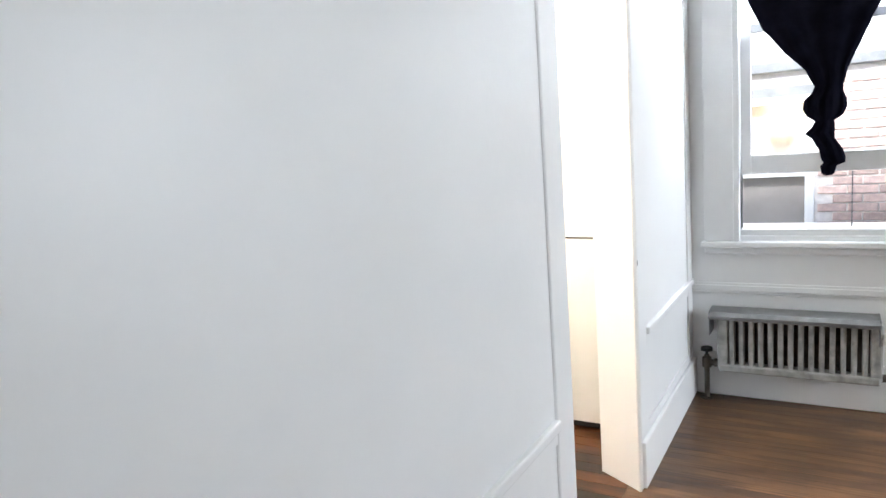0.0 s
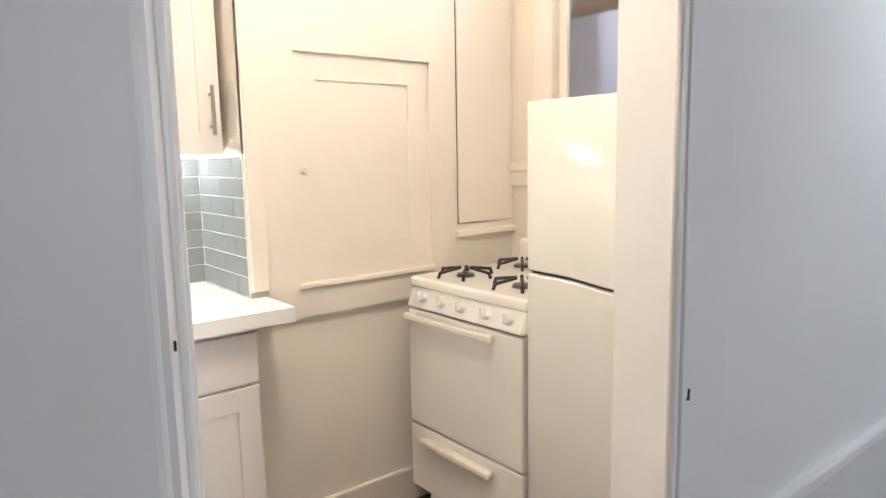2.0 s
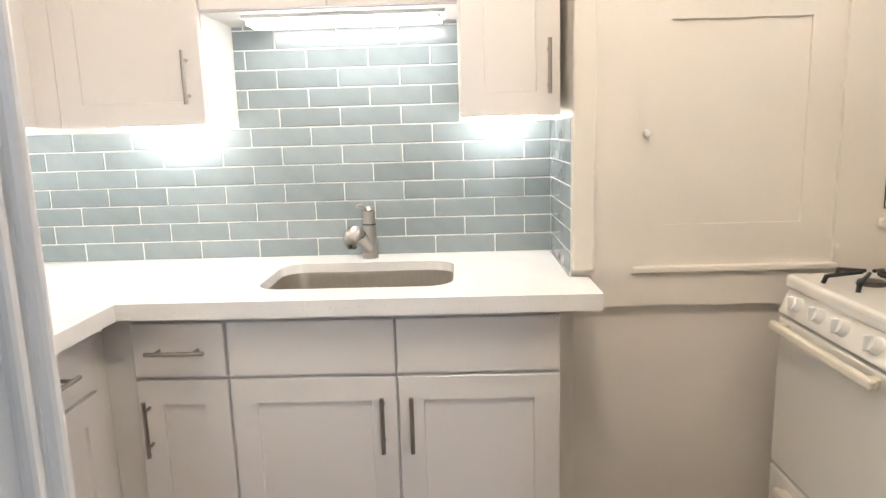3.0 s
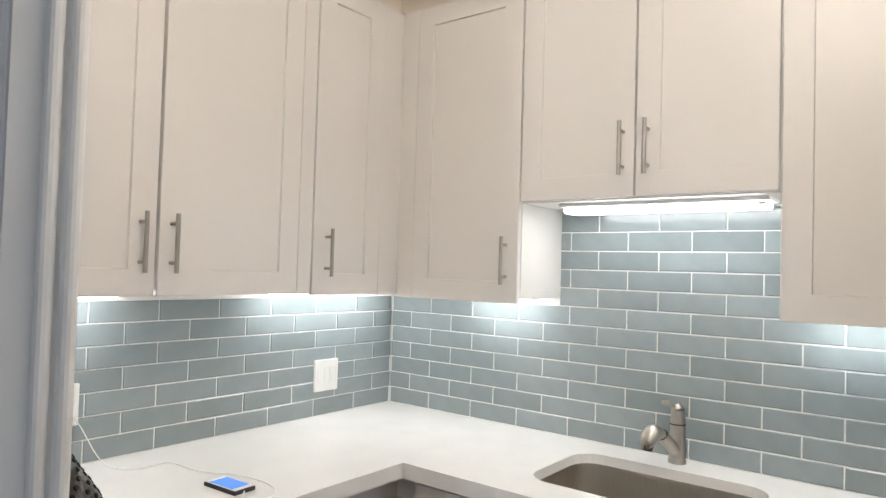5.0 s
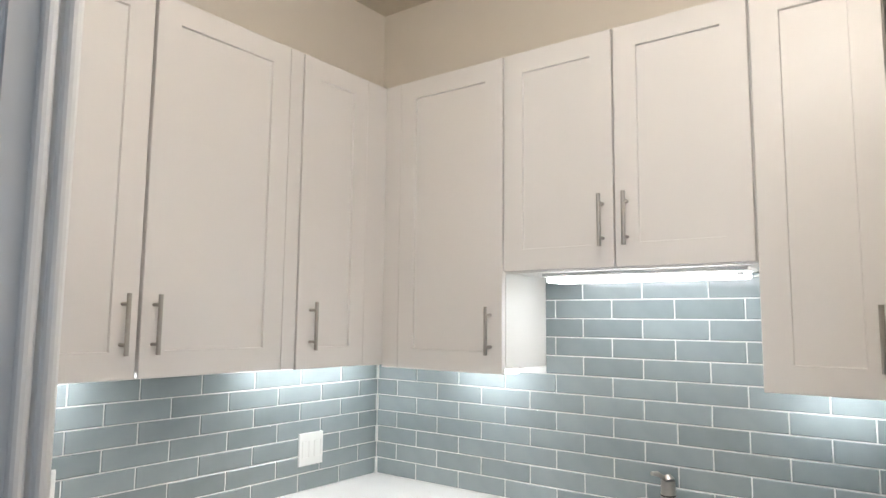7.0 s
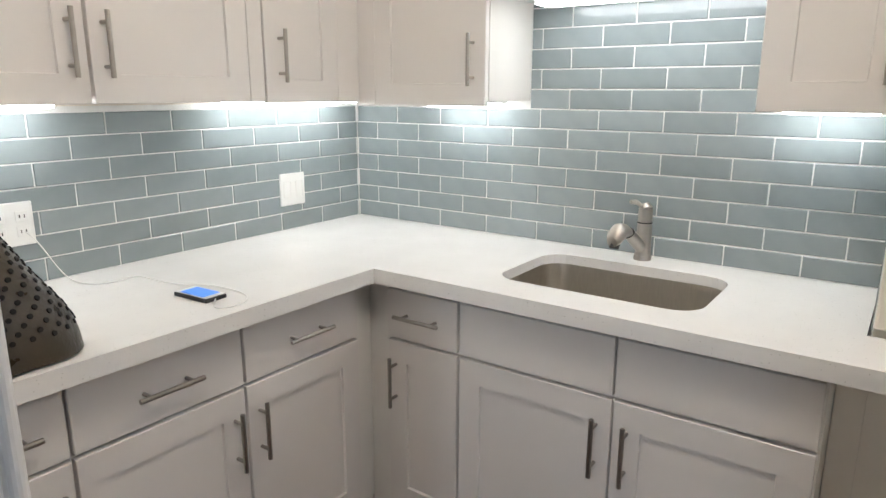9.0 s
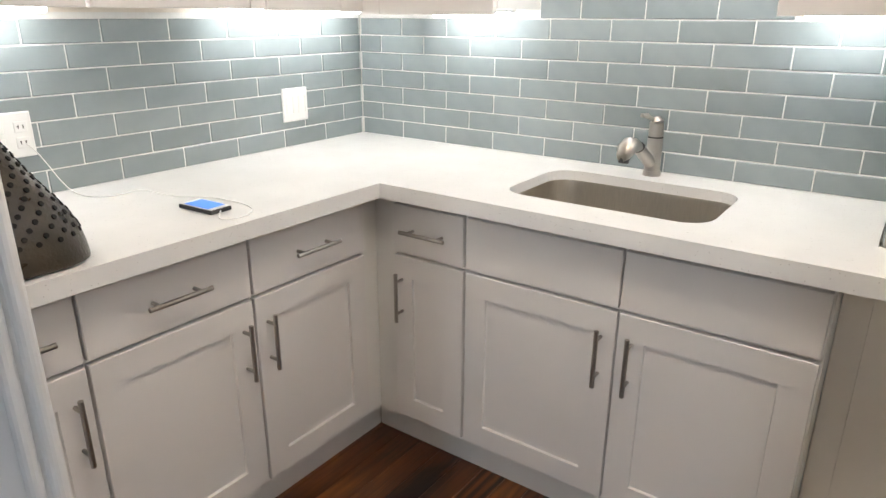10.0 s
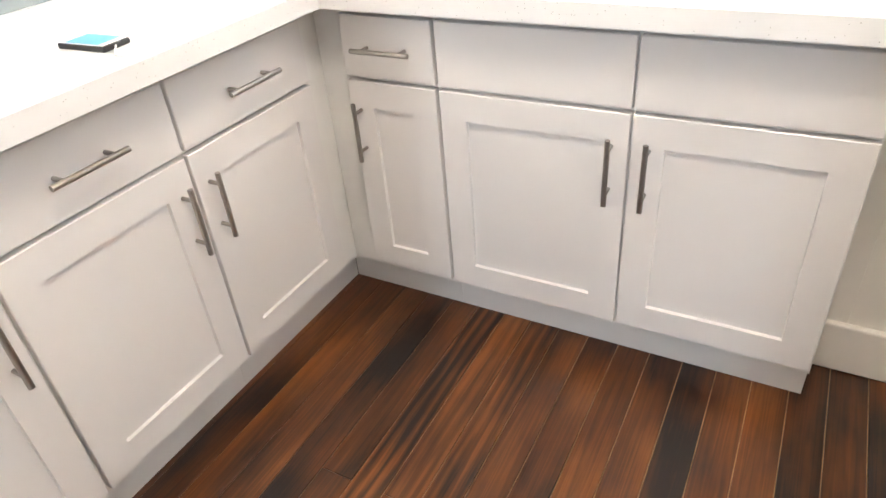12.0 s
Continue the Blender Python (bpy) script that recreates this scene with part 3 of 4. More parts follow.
part("filler", B(US - 0.021, US - 0.003, UL - 0.002, 0.902, ZU + 0.004, ZT - 0.006, bevel=0.001), M_CAB, corner_sink)


def tube_light(run, u0, u1, v, z, label="slim under-cabinet light, switched on", half=0.02, deep=0.018, lit=None):
    t = thing("under_cabinet_light", P2(run, (u0 + u1) / 2, v, z), label, "light fixture", "lights under the wall cabinets")
    part("housing", B2(run, u0, u1, v - half - 0.007, v + half + 0.007, z - 0.012, z, bevel=0.002), M_PLATE, t)
    part("diffuser", B2(run, u0 + 0.012, u1 - 0.012, v - half, v + half, z - 0.012 - deep, z - 0.012, bevel=0.006, seg=2), lit or M_TUBE, t, "glowing white diffuser")
    if lit:
        part("switch", B2(run, u1 - 0.03, u1 - 0.012, v + half, v + half + 0.006, z - 0.024, z - 0.014), M_PLATE, t)


tube_light("S", 1.45, 2.07, -2.325, 1.70, "long under-cabinet light over the sink, switched on", 0.045, 0.018, M_SINK_TUBE)
tube_light("S", 0.985, 1.30, -2.39, ZU + 0.024)
tube_light("S", 2.13, 2.37, -2.39, ZU + 0.024)
tube_light("L", -1.27, -0.80, 0.65, ZU + 0.036)
tube_light("L", -2.38, -1.76, 0.65, ZU + 0.036)

# ---- worktop with undermount sink ----
worktop = thing("worktop", (-1.9, 1.2, 0.87), "white speckled quartz L-shaped worktop", "worktop")
SX0, SX1, SY0, SY1 = -2.347, -1.985, 1.515, 2.075
outer = [(XS, YW), (XBL - 0.005, YW), (XBL - 0.005, 1.188), (-1.854, 1.188), (-1.854, 2.462), (XH + 0.017, 2.462), (XH + 0.017, 2.408), (XS, 2.408)]
bm = bmesh.new()
edges = []
for loop in ([(x, y, COUNTER) for x, y in outer], rounded_rect(SX0, SX1, SY0, SY1, 0.075, COUNTER)):
    vs = [bm.verts.new(p) for p in loop]
    edges += [bm.edges.new((vs[i], vs[(i + 1) % len(vs)])) for i in range(len(vs))]
bmesh.ops.triangle_fill(bm, use_beauty=True, use_dissolve=False, edges=edges)
ext = bmesh.ops.extrude_face_region(bm, geom=list(bm.faces))
bmesh.ops.translate(bm, verts=[g for g in ext["geom"] if isinstance(g, bmesh.types.BMVert)], vec=(0, 0, -0.03))
bmesh.ops.recalc_face_normals(bm, faces=bm.faces)
part("slab", bm, M_QUARTZ, worktop)
part("seam", B(-1.8535, -1.8525, 1.1865, 1.1895, 0.87, COUNTER), M_GROUT, worktop)
part("edge_build_up", B(-1.89, -1.8543, 1.1883, 2.4617, 0.8705, 0.8849), M_QUARTZ, worktop)
part("edge_build_up", B(-1.8543, XBL - 0.0053, 1.145, 1.1877, 0.8705, 0.8849), M_QUARTZ, worktop)
basin = thing("sink_basin", (-2.17, 1.79, 0.66), "brushed steel undermount sink basin", "sink")
rings = [rounded_rect(SX0 - e, SX1 + e, SY0 - e, SY1 + e, 0.075 + e, z) for e, z in
         ((0.012, 0.8845), (0.003, 0.884), (0.001, 0.87), (-0.004, 0.70), (-0.018, 0.675), (-0.05, 0.665))]
part("bowl", loft(bmesh.new(), rings[::-1], False), M_STEEL, basin, "", True)
part("bottom", B(SX0 + 0.03, SX1 - 0.03, SY0 + 0.03, SY1 - 0.03, 0.66, 0.666), M_STEEL, basin)
bm = bmesh.new()
rod(bm, (-2.17, 1.79, 0.664), (-2.17, 1.79, 0.669), 0.045, 0.042, 24)
part("drain", bm, M_NICKEL, basin)

# ---- tap ----
tap = thing("kitchen_tap", (-2.43, 1.788, COUNTER), "brushed nickel pull-out kitchen tap with a lever", "tap")
bm = bmesh.new()
rod(bm, (-2.43, 1.788, COUNTER), (-2.43, 1.788, 0.93), 0.027, 0.026, 24)
rod(bm, (-2.43, 1.788, 0.93), (-2.43, 1.788, 1.03), 0.024, 0.022, 24)
part("body", bm, M_NICKEL, tap, "", True)
part("collar", rod(bmesh.new(), (-2.43, 1.788, 1.03), (-2.43, 1.788, 1.034), 0.0225, None, 24), M_DARK, tap)
bm = bmesh.new()
rod(bm, (-2.43, 1.788, 1.034), (-2.43, 1.788, 1.075), 0.022, 0.021, 24)
rod(bm, (-2.43, 1.788, 1.075), (-2.432, 1.782, 1.09), 0.021, 0.012, 24)
part("cap", bm, M_NICKEL, tap, "", True)
bm = bmesh.new()
rod(bm, (-2.425, 1.784, 1.078), (-2.4, 1.768, 1.096), 0.006, 0.007)
rod(bm, (-2.4, 1.768, 1.096), (-2.38, 1.757, 1.099), 0.008, 0.006)
part("lever", bm, M_NICKEL, tap, "", True)
bm = bmesh.new()
rod(bm, (-2.425, 1.785, 0.95), (-2.352, 1.768, 1.008), 0.019, 0.018, 20)
part("spout", bm, M_NICKEL, tap, "", True)
part("spout_ring", rod(bmesh.new(), (-2.352, 1.768, 1.008), (-2.349, 1.767, 1.011), 0.0185, None, 20), M_DARK, tap)
bm = bmesh.new()
a, b = Vector((-2.349, 1.767, 1.011)), Vector((-2.275, 1.748, 1.0))
rings = []
for f, r, lift in ((0, 0.018, 0), (0.25, 0.021, 0.012), (0.6, 0.027, 0.014), (0.9, 0.026, 0.004), (1.05, 0.017, -0.006)):
    c = a.lerp(b, f) + Vector((0, 0, lift))
    d = (b - a).normalized()
    s1 = d.cross(Vector((0, 0, 1))).normalized()
    s2 = s1.cross(d)
    rings.append([c + r * (math.cos(k * math.tau / 18) * s1 + math.sin(k * math.tau / 18) * s2) for k in range(18)])
part("spray_head", loft(bm, rings), M_NICKEL, tap, "rounded pull-out spray head", True)
part("nozzle", rod(bmesh.new(), (-2.288, 1.751, 0.995), (-2.285, 1.75, 0.972), 0.017, 0.014), M_DARK, tap)

# ---- cooker ----
st = thing("gas_cooker", (-1.7, 3.3, 0), "white enamel four-burner gas cooker with oven", "cooker")
CX0, CX1, CY0, CY1 = -1.995, -1.408, 2.985, 3.58
part("body", B(CX0, CX1, CY0 + 0.03, CY1, 0.115, 0.885, bevel=0.004), M_ENAMEL, st)
bm = bmesh.new()
box(bm, CX0 - 0.003, CX1 + 0.003, CY0 + 0.005, CY1, 0.885, 0.925, 0.012, 3)
top = part("cooktop", bm, M_ENAMEL, st)
bm = bmesh.new()
loft(bm, [[(x, CY0 - 0.012, 0.818), (x, CY0 + 0.02, 0.895), (x, CY0 + 0.05, 0.895), (x, CY0 + 0.05, 0.818)] for x in (CX0, CX1)])
bmesh.ops.bevel(bm, geom=list(bm.edges), offset=0.004, segments=2, affect="EDGES")
panel = part("control_panel", bm, M_ENAMEL, st)
for i in range(5):
    x = CX0 + 0.085 + i * 0.104 + (0.02 if i > 2 else 0)
    bm = bmesh.new()
    rod(bm, (x, CY0 + 0.006, 0.855), (x, CY0 - 0.016, 0.864), 0.021, 0.017, 20)
    box(bm, x - 0.004, x + 0.004, CY0 - 0.028, CY0 - 0.012, 0.847, 0.882, 0.002)
    part("knob", bm, M_PLATE, panel)
od = part("oven_door", B(CX0 + 0.002, CX1 - 0.002, CY0 - 0.008, CY0 + 0.028, 0.378, 0.808, bevel=0.006, seg=2), M_ENAMEL, st)
bm = bmesh.new()
box(bm, CX0 + 0.02, CX1 - 0.11, CY0 - 0.045, CY0 - 0.025, 0.776, 0.80, 0.007, 3)
for x in (CX0 + 0.05, CX1 - 0.14):
    box(bm, x - 0.014, x + 0.014, CY0 - 0.03, CY0 - 0.006, 0.777, 0.797, 0.003)
part("handle", bm, M_CREAM, od, "cream bar handle")
dr = part("drawer", B(CX0 + 0.002, CX1 - 0.002, CY0 - 0.008, CY0 + 0.028, 0.125, 0.37, bevel=0.006, seg=2), M_ENAMEL, st)
bm = bmesh.new()
box(bm, CX0 + 0.09, CX1 - 0.13, CY0 - 0.04, CY0 - 0.02, 0.318, 0.342, 0.007, 3)
box(bm, CX0 + 0.1, CX1 - 0.14, CY0 - 0.03, CY0 - 0.005, 0.322, 0.338)
part("handle", bm, M_CREAM, dr, "cream bar handle")
for x in (CX0 + 0.05, CX1 - 0.05):
    for y in (CY0 + 0.06, CY1 - 0.06):
        part("foot", rod(bmesh.new(), (x, y, 0), (x, y, 0.118), 0.016), M_CREAM, st)
part("backguard", B(CX0 + 0.01, CX1 - 0.01, CY1 - 0.045, CY1, 0.92, 1.02, bevel=0.018, seg=3), M_ENAMEL, st)
for x in (-1.845, -1.56):
    for y in (3.13, 3.42):
        g = bmesh.new()
        for k in range(6):
            a = math.tau * (k + 0.25) / 6
            c, s_ = math.cos(a), math.sin(a)
            rod(g, (x + 0.108 * c, y + 0.108 * s_, 0.925), (x + 0.1 * c, y + 0.1 * s_, 0.945), 0.006, None, 8)
            rod(g, (x + 0.104 * c, y + 0.104 * s_, 0.944), (x + 0.02 * c, y + 0.02 * s_, 0.957), 0.006, 0.005, 8)
        part("burner_grate", g, M_BLACK, top, "black cast iron burner grate")
        g = bmesh.new()
        rod(g, (x, y, 0.924), (x, y, 0.936), 0.034, 0.03, 20)
        part("burner_cap", g, M_IRON, top, "dark burner cap")

# ---- fridge ----
fr = thing("refrigerator", (-1.13, 3.3, 0), "white top-freezer refrigerator beside the cooker", "refrigerator")
FX0, FX1, FY0 = -1.40, -0.845, 2.985
part("body", B(FX0 + 0.004, FX1 - 0.004, FY0 + 0.065, 3.58, 0.03, 1.495, bevel=0.008, seg=2), M_ENAMEL, fr)
NS = 14


def seam(f):
    return 0.996 + 0.018 / (1 + math.exp(14 * (f - 0.4)))


def fridge_door(z_end, lift):
    """A door whose edge at the seam follows a shallow S."""
    sign = 1 if z_end > 1.2 else -1
    rings = []
    for y, inset in ((FY0 + 0.06, 0.0), (FY0 + 0.012, 0.0), (FY0 + 0.004, 0.003), (FY0, 0.011)):
        edge = [(FX0 + inset + (FX1 - FX0 - 2 * inset) * k / NS, y, seam(k / NS) + lift + sign * inset * 0.5) for k in range(NS + 1)]
        rings.append(edge + [(FX1 - inset, y, z_end - sign * inset), (FX0 + inset, y, z_end - sign * inset)])
    return loft(bmesh.new(), rings)


part("freezer_door", fridge_door(1.505, 0.004), M_ENAMEL, fr, "", True)
part("fridge_door", fridge_door(0.05, -0.004), M_ENAMEL, fr, "", True)
part("gasket", B(FX0 + 0.006, FX1 - 0.006, FY0 + 0.02, FY0 + 0.064, 0.985, 1.025), M_DARK, fr, "dark door gasket")
part("toe_grille", B(FX0 + 0.02, FX1 - 0.02, FY0 + 0.04, FY0 + 0.07, 0.01, 0.05), M_DARK, fr)
for x in (FX0 + 0.06, FX1 - 0.06):
    for y in (FY0 + 0.12, 3.52):
        part("foot", rod(bmesh.new(), (x, y, 0), (x, y, 0.035), 0.02), M_DARK, fr)

# ---- kitchen ceiling lamp, unseen, added for warm light ----
LX, LY = -1.02, 2.2
cl = thing("added_ceiling_lamp", (LX, LY, H), "round warm ceiling lamp, unseen, added to light the kitchen", "lamp")
part("canopy", rod(bmesh.new(), (LX, LY, H), (LX, LY, H - 0.03), 0.07, 0.06, 28), M_PLATE, cl)
part("stem", rod(bmesh.new(), (LX, LY, H - 0.03), (LX, LY, H - 0.2), 0.012), M_NICKEL, cl)
bm = bmesh.new()
bmesh.ops.create_uvsphere(bm, u_segments=24, v_segments=14, radius=0.13, matrix=Matrix.Translation((LX, LY, H - 0.27)) @ Matrix.Diagonal((1, 1, 0.7, 1)))
part("shade", bm, M_GLOBE, cl, "warm glowing shade of the added lamp", True)


# ---- wall plates ----
def wall_plate(name, x0, x1, z0, z1, sockets, label):
    p = thing(name, ((x0 + x1) / 2, YW, z0), label, "wall plate")
    part("plate", B(x0, x1, YW, YW + 0.009, z0, z1, bevel=0.003, seg=2), M_PLATE, p)
    for sx in sockets:
        for sz in ((z0 + z1) / 2 - 0.02, (z0 + z1) / 2 + 0.02):
            s = part("socket", B(sx - 0.016, sx + 0.016, YW + 0.009, YW + 0.011, sz - 0.014, sz + 0.014, bevel=0.001), M_PLATE, p)
            for k in (-0.006, 0.006):
                part("slot", B(sx + k - 0.0012, sx + k + 0.0012, YW + 0.0108, YW + 0.0118, sz - 0.004, sz + 0.005), M_DARK, s)
    return p


sw = wall_plate("switch_plate", -2.175, -2.058, 1.006, 1.125, [], "white double switch plate on the tiles")
for x in (-2.145, -2.088):
    part("rocker", B(x - 0.016, x + 0.016, YW + 0.009, YW + 0.0098, 1.035, 1.096, bevel=0.002), M_PLATE, sw)
wall_plate("socket_plate", -1.216, -1.10, 1.025, 1.14, [-1.187, -1.13], "white double electrical outlet with a charger cable")


# ---- phone, cable and bag on the worktop ----
ph = thing("phone", (-1.39, 1.015, COUNTER), "dark-edged phone lying with a lit blue screen", "phone")
pm = Matrix.Translation((-1.39, 1.015, COUNTER)) @ Matrix.Rotation(radians(-87), 4, "Z")


def turned(bm, m):
    bmesh.ops.transform(bm, matrix=m, verts=bm.verts)
    return bm


part("case", turned(B(-0.062, 0.062, -0.032, 0.032, 0.0, 0.011, bevel=0.003, seg=2), pm), M_BLACK, ph)
part("glass", turned(B(-0.058, 0.058, -0.029, 0.029, 0.011, 0.0122), pm), M_PLATE, ph, "white phone front")
part("screen", turned(B(-0.044, 0.044, -0.026, 0.026, 0.0122, 0.013), pm), M_SCREEN, ph, "lit blue screen")


def wire(name, pts, r, material, label, category):
    cu = bpy.data.curves.new(name, "CURVE")
    cu.dimensions, cu.bevel_depth, cu.bevel_resolution = "3D", r, 2
    sp = cu.splines.new("NURBS")
    sp.points.add(len(pts) - 1)
    for p, q in zip(sp.points, pts):
        p.co = (*q, 1)
    sp.use_endpoint_u, sp.order_u = True, 4
    cu.materials.append(material)
    return tagged(new(name, cu), label, category)


z = COUNTER + 0.002
wire("charger_cable", [(-1.19, YW + 0.014, 1.06), (-1.2, YW + 0.035, 1.05), (-1.24, YW + 0.03, 0.97), (-1.26, 0.62, z), (-1.28, 0.70, z), (-1.34, 0.73, z), (-1.41, 0.69, z),
                       (-1.40, 0.80, z), (-1.42, 0.88, z), (-1.45, 0.94, z + 0.006), (-1.475, 1.02, z), (-1.47, 1.10, z), (-1.43, 1.15, z), (-1.37, 1.155, z), (-1.345, 1.12, z), (-1.365, 1.105, z + 0.003), (-1.388, 1.08, z + 0.005)],
     0.0016, M_PLATE, "thin white charging cable on the worktop", "cable")

bag = thing("handbag", (-0.9, 0.98, COUNTER), "slumped dark perforated leather handbag on the worktop", "handbag")
rings = []
NB, NR = 72, 26
for i in range(NR):
    f = i / (NR - 1)
    zz = COUNTER + 0.005 + 0.34 * f
    w = 0.165 * (1 - f ** 1.7) ** 0.55 * (1 + 0.05 * math.sin(9 * f)) + 0.012
    d = 0.155 * (1 - f ** 1.5) ** 0.6 + 0.014
    ring = []
    for k in range(NB):
        a = math.tau * k / NB
        c, s = math.cos(a), math.sin(a)
        sq = (abs(c) ** 4 + abs(s) ** 4) ** -0.25
        n = 1 + 0.05 * noise.noise((3 * c, 3 * s, 4 * f))
        ring.append((-0.885 + 0.075 * f + w * c * sq * n, 1.0 - 0.03 * f + d * s * sq * n, zz))
    rings.append(ring)
part("body", loft(bmesh.new(), rings), M_LEATHER, bag, "", True)
# Discs on the leather paint the dark of the punched holes.
bm = bmesh.new()
for i in range(4, NR - 2):
    for k in range(0, NB):
        if (i + k) % 2:
            continue
        p0, p1 = Vector(rings[i][k]), Vector(rings[i][(k + 1) % NB])
        upv = (Vector(rings[i + 1][k]) - p0).normalized()
        nrm = (p1 - p0).cross(upv).normalized()
        t = nrm.to_track_quat("Z", "Y").to_matrix().to_4x4()
        bmesh.ops.create_cone(bm, cap_ends=True, segments=9, radius1=0.0056, radius2=0.005, depth=0.003, matrix=Matrix.Translation(p0 + nrm * 0.001) @ t)
holes = part("perforation", bm, M_HOLE, bag, "near-black discs for the shaded punched holes, in rows")
tagged(holes, kind="stuff")

# ---- room: radiator and curtain ----
rad = thing("radiator", (-0.1, 3.77, 0), "low wall-hung cast iron radiator, worn silver paint", "radiator")
RX0, RX1 = -0.455, 0.247
NF = 15
step = (RX1 - RX0) / NF
for i in range(NF + 1):
    x = RX0 + i * step
    w = 0.013 if 0 < i < NF else 0.026
    bm = B(x - w, x + w, 3.735, 3.80, 0.185, 0.480, bevel=0.008, seg=2)
    part("fin", bm, M_RAD, rad)
part("bottom_header", B(RX0 - 0.02, RX1 + 0.02, 3.728, 3.805, 0.170, 0.215, bevel=0.012, seg=3), M_RAD, rad)
part("top_header", B(RX0 - 0.02, RX1 + 0.02, 3.73, 3.805, 0.455, 0.488, bevel=0.01, seg=3), M_RAD, rad)
bm = bmesh.new()
loft(bm, [[(x, 3.69, 0.472), (x, 3.69, 0.488), (x, 3.71, 0.507), (x, 3.845, 0.510), (x, 3.845, 0.500), (x, 3.725, 0.498), (x, 3.70, 0.472)] for x in (-0.52, 0.262)])
part("top_cover", bm, M_RADTOP, rad, "dull grey sheet metal cover")
for a, b in ((-0.517, -0.512), (0.254, 0.259)):
    part("cover_bracket", B(a, b, 3.70, 3.842, 0.380, 0.515), M_RADTOP, rad)
# Dark sheet put in for the shade between and behind the fins.
part("back_shadow_plate", B(RX0, RX1, 3.825, 3.832, 0.180, 0.480), M_IRON, rad, "dark plate for the shade behind the fins")
for x in (RX0 + 0.1, RX1 - 0.1):
    part("wall_bracket", B(x - 0.015, x + 0.015, 3.80, 3.85, 0.190, 0.220), M_IRON, rad)
bm = bmesh.new()
rod(bm, (RX1 + 0.02, 3.765, 0.205), (RX1 + 0.05, 3.765, 0.205), 0.02)
part("end_plug", bm, M_IRON, rad)
bm = bmesh.new()
rod(bm, (RX1 + 0.02, 3.735, 0.400), (RX1 + 0.035, 3.735, 0.400), 0.008)
rod(bm, (RX1 + 0.035, 3.735, 0.380), (RX1 + 0.035, 3.735, 0.435), 0.013, 0.009)
part("air_vent", bm, M_PLATE, rad, "white bullet air vent")
bm = bmesh.new()
rod(bm, (-0.54, 3.765, 0), (-0.54, 3.765, 0.25), 0.014)
rod(bm, (-0.54, 3.765, 0), (-0.54, 3.765, 0.008), 0.035)
rod(bm, (-0.54, 3.765, 0.18), (-0.54, 3.765, 0.235), 0.024)
rod(bm, (-0.54, 3.765, 0.208), (RX0 - 0.015, 3.765, 0.208), 0.017)
rod(bm, (-0.50, 3.765, 0.208), (-0.485, 3.765, 0.208), 0.024, None, 6)
vp = part("valve_pipe", bm, M_IRON, rad, "tarnished supply pipe and valve")
bm = bmesh.new()
rod(bm, (-0.54, 3.765, 0.25), (-0.54, 3.765, 0.275), 0.008)
rod(bm, (-0.54, 3.765, 0.275), (-0.54, 3.765, 0.292), 0.032, 0.03, 20)
part("handwheel", bm, M_BLACK, vp, "black valve handwheel")

rad.location = (-0.085, 3.66, -0.0)
CY = 3.645
cur = thing("curtain", (0.03, CY, 2.57), "black cotton curtain gathered and tied in a knot", "curtain")
shape = [(2.61, 0.03, 0.5, 0.035), (2.3, 0.0, 0.4, 0.04), (2.1, -0.01, 0.305, 0.05), (1.94, -0.01, 0.228, 0.055), (1.82, 0.01, 0.155, 0.055), (1.72, 0.035, 0.088, 0.05),
         (1.645, 0.045, 0.06, 0.045), (1.615, 0.04, 0.068, 0.055), (1.585, 0.03, 0.09, 0.065), (1.54, 0.028, 0.092, 0.065), (1.505, 0.03, 0.078, 0.06), (1.478, 0.028, 0.04, 0.045), (1.45, 0.022, 0.048, 0.045),
         (1.42, 0.008, 0.064, 0.04), (1.395, 0.025, 0.05, 0.04), (1.34, 0.055, 0.05, 0.035), (1.30, 0.065, 0.052, 0.03), (1.275, 0.072, 0.046, 0.03), (1.262, 0.048, 0.036, 0.025), (1.225, 0.045, 0.028, 0.02), (1.212, 0.045, 0.012, 0.015)]
fine = []
for (z0, c0, w0, d0), (z1, c1, w1, d1) in zip(shape, shape[1:]):
    for i in range(4):
        f = i / 4
        fine.append((z0 + (z1 - z0) * f, c0 + (c1 - c0) * f, w0 + (w1 - w0) * f, d0 + (d1 - d0) * f))
rings = []
NC = 96
for zz, c, w, d in fine:
    ring = []
    for k in range(NC):
        a = math.tau * k / NC
        ca, sa = math.cos(a), math.sin(a)
        fold = 1 + 0.22 * math.sin(9 * a + 1.2 * math.sin(2 * zz)) * min(1, w / 0.1) + 0.12 * noise.noise((2 * ca, 2 * sa, 9 * zz))
        edge = 1 + 0.06 * noise.noise((5 * ca, 0, 14 * zz))
        ring.append((c + w * ca * edge, CY + d * sa * fold, zz))
    rings.append(ring)
part("cloth", loft(bmesh.new(), rings), M_FABRIC, cur, "", True)
part("rod", rod(bmesh.new(), (-0.59, CY, 2.62), (0.75, CY, 2.62), 0.012), M_IRON, cur, "dark curtain rod")
for x in (-0.55, 0.71):
    part("rod_bracket", B(x - 0.01, x + 0.01, CY, YN - 0.0005, 2.605, 2.63), M_IRON, cur)

bm = bmesh.new()
rod(bm, (XD - 0.001, 2.548, 0.956), (XD + 0.001, 2.548, 0.956), 0.0045, None, 10)
box(bm, XD - 0.001, XD + 0.001, 2.546, 2.552, 0.956, 0.972)
box(bm, -0.6228, -0.6212, YL + 0.0085, YL + 0.0106, 1.192, 1.201)
structure("trim_screw_hole", bm, M_DARK, "small dark screw holes in the paint", "trim")

# ---- tiles, boards and bricks ----
TH, TL, J = 0.0642, 0.2075, 0.0038
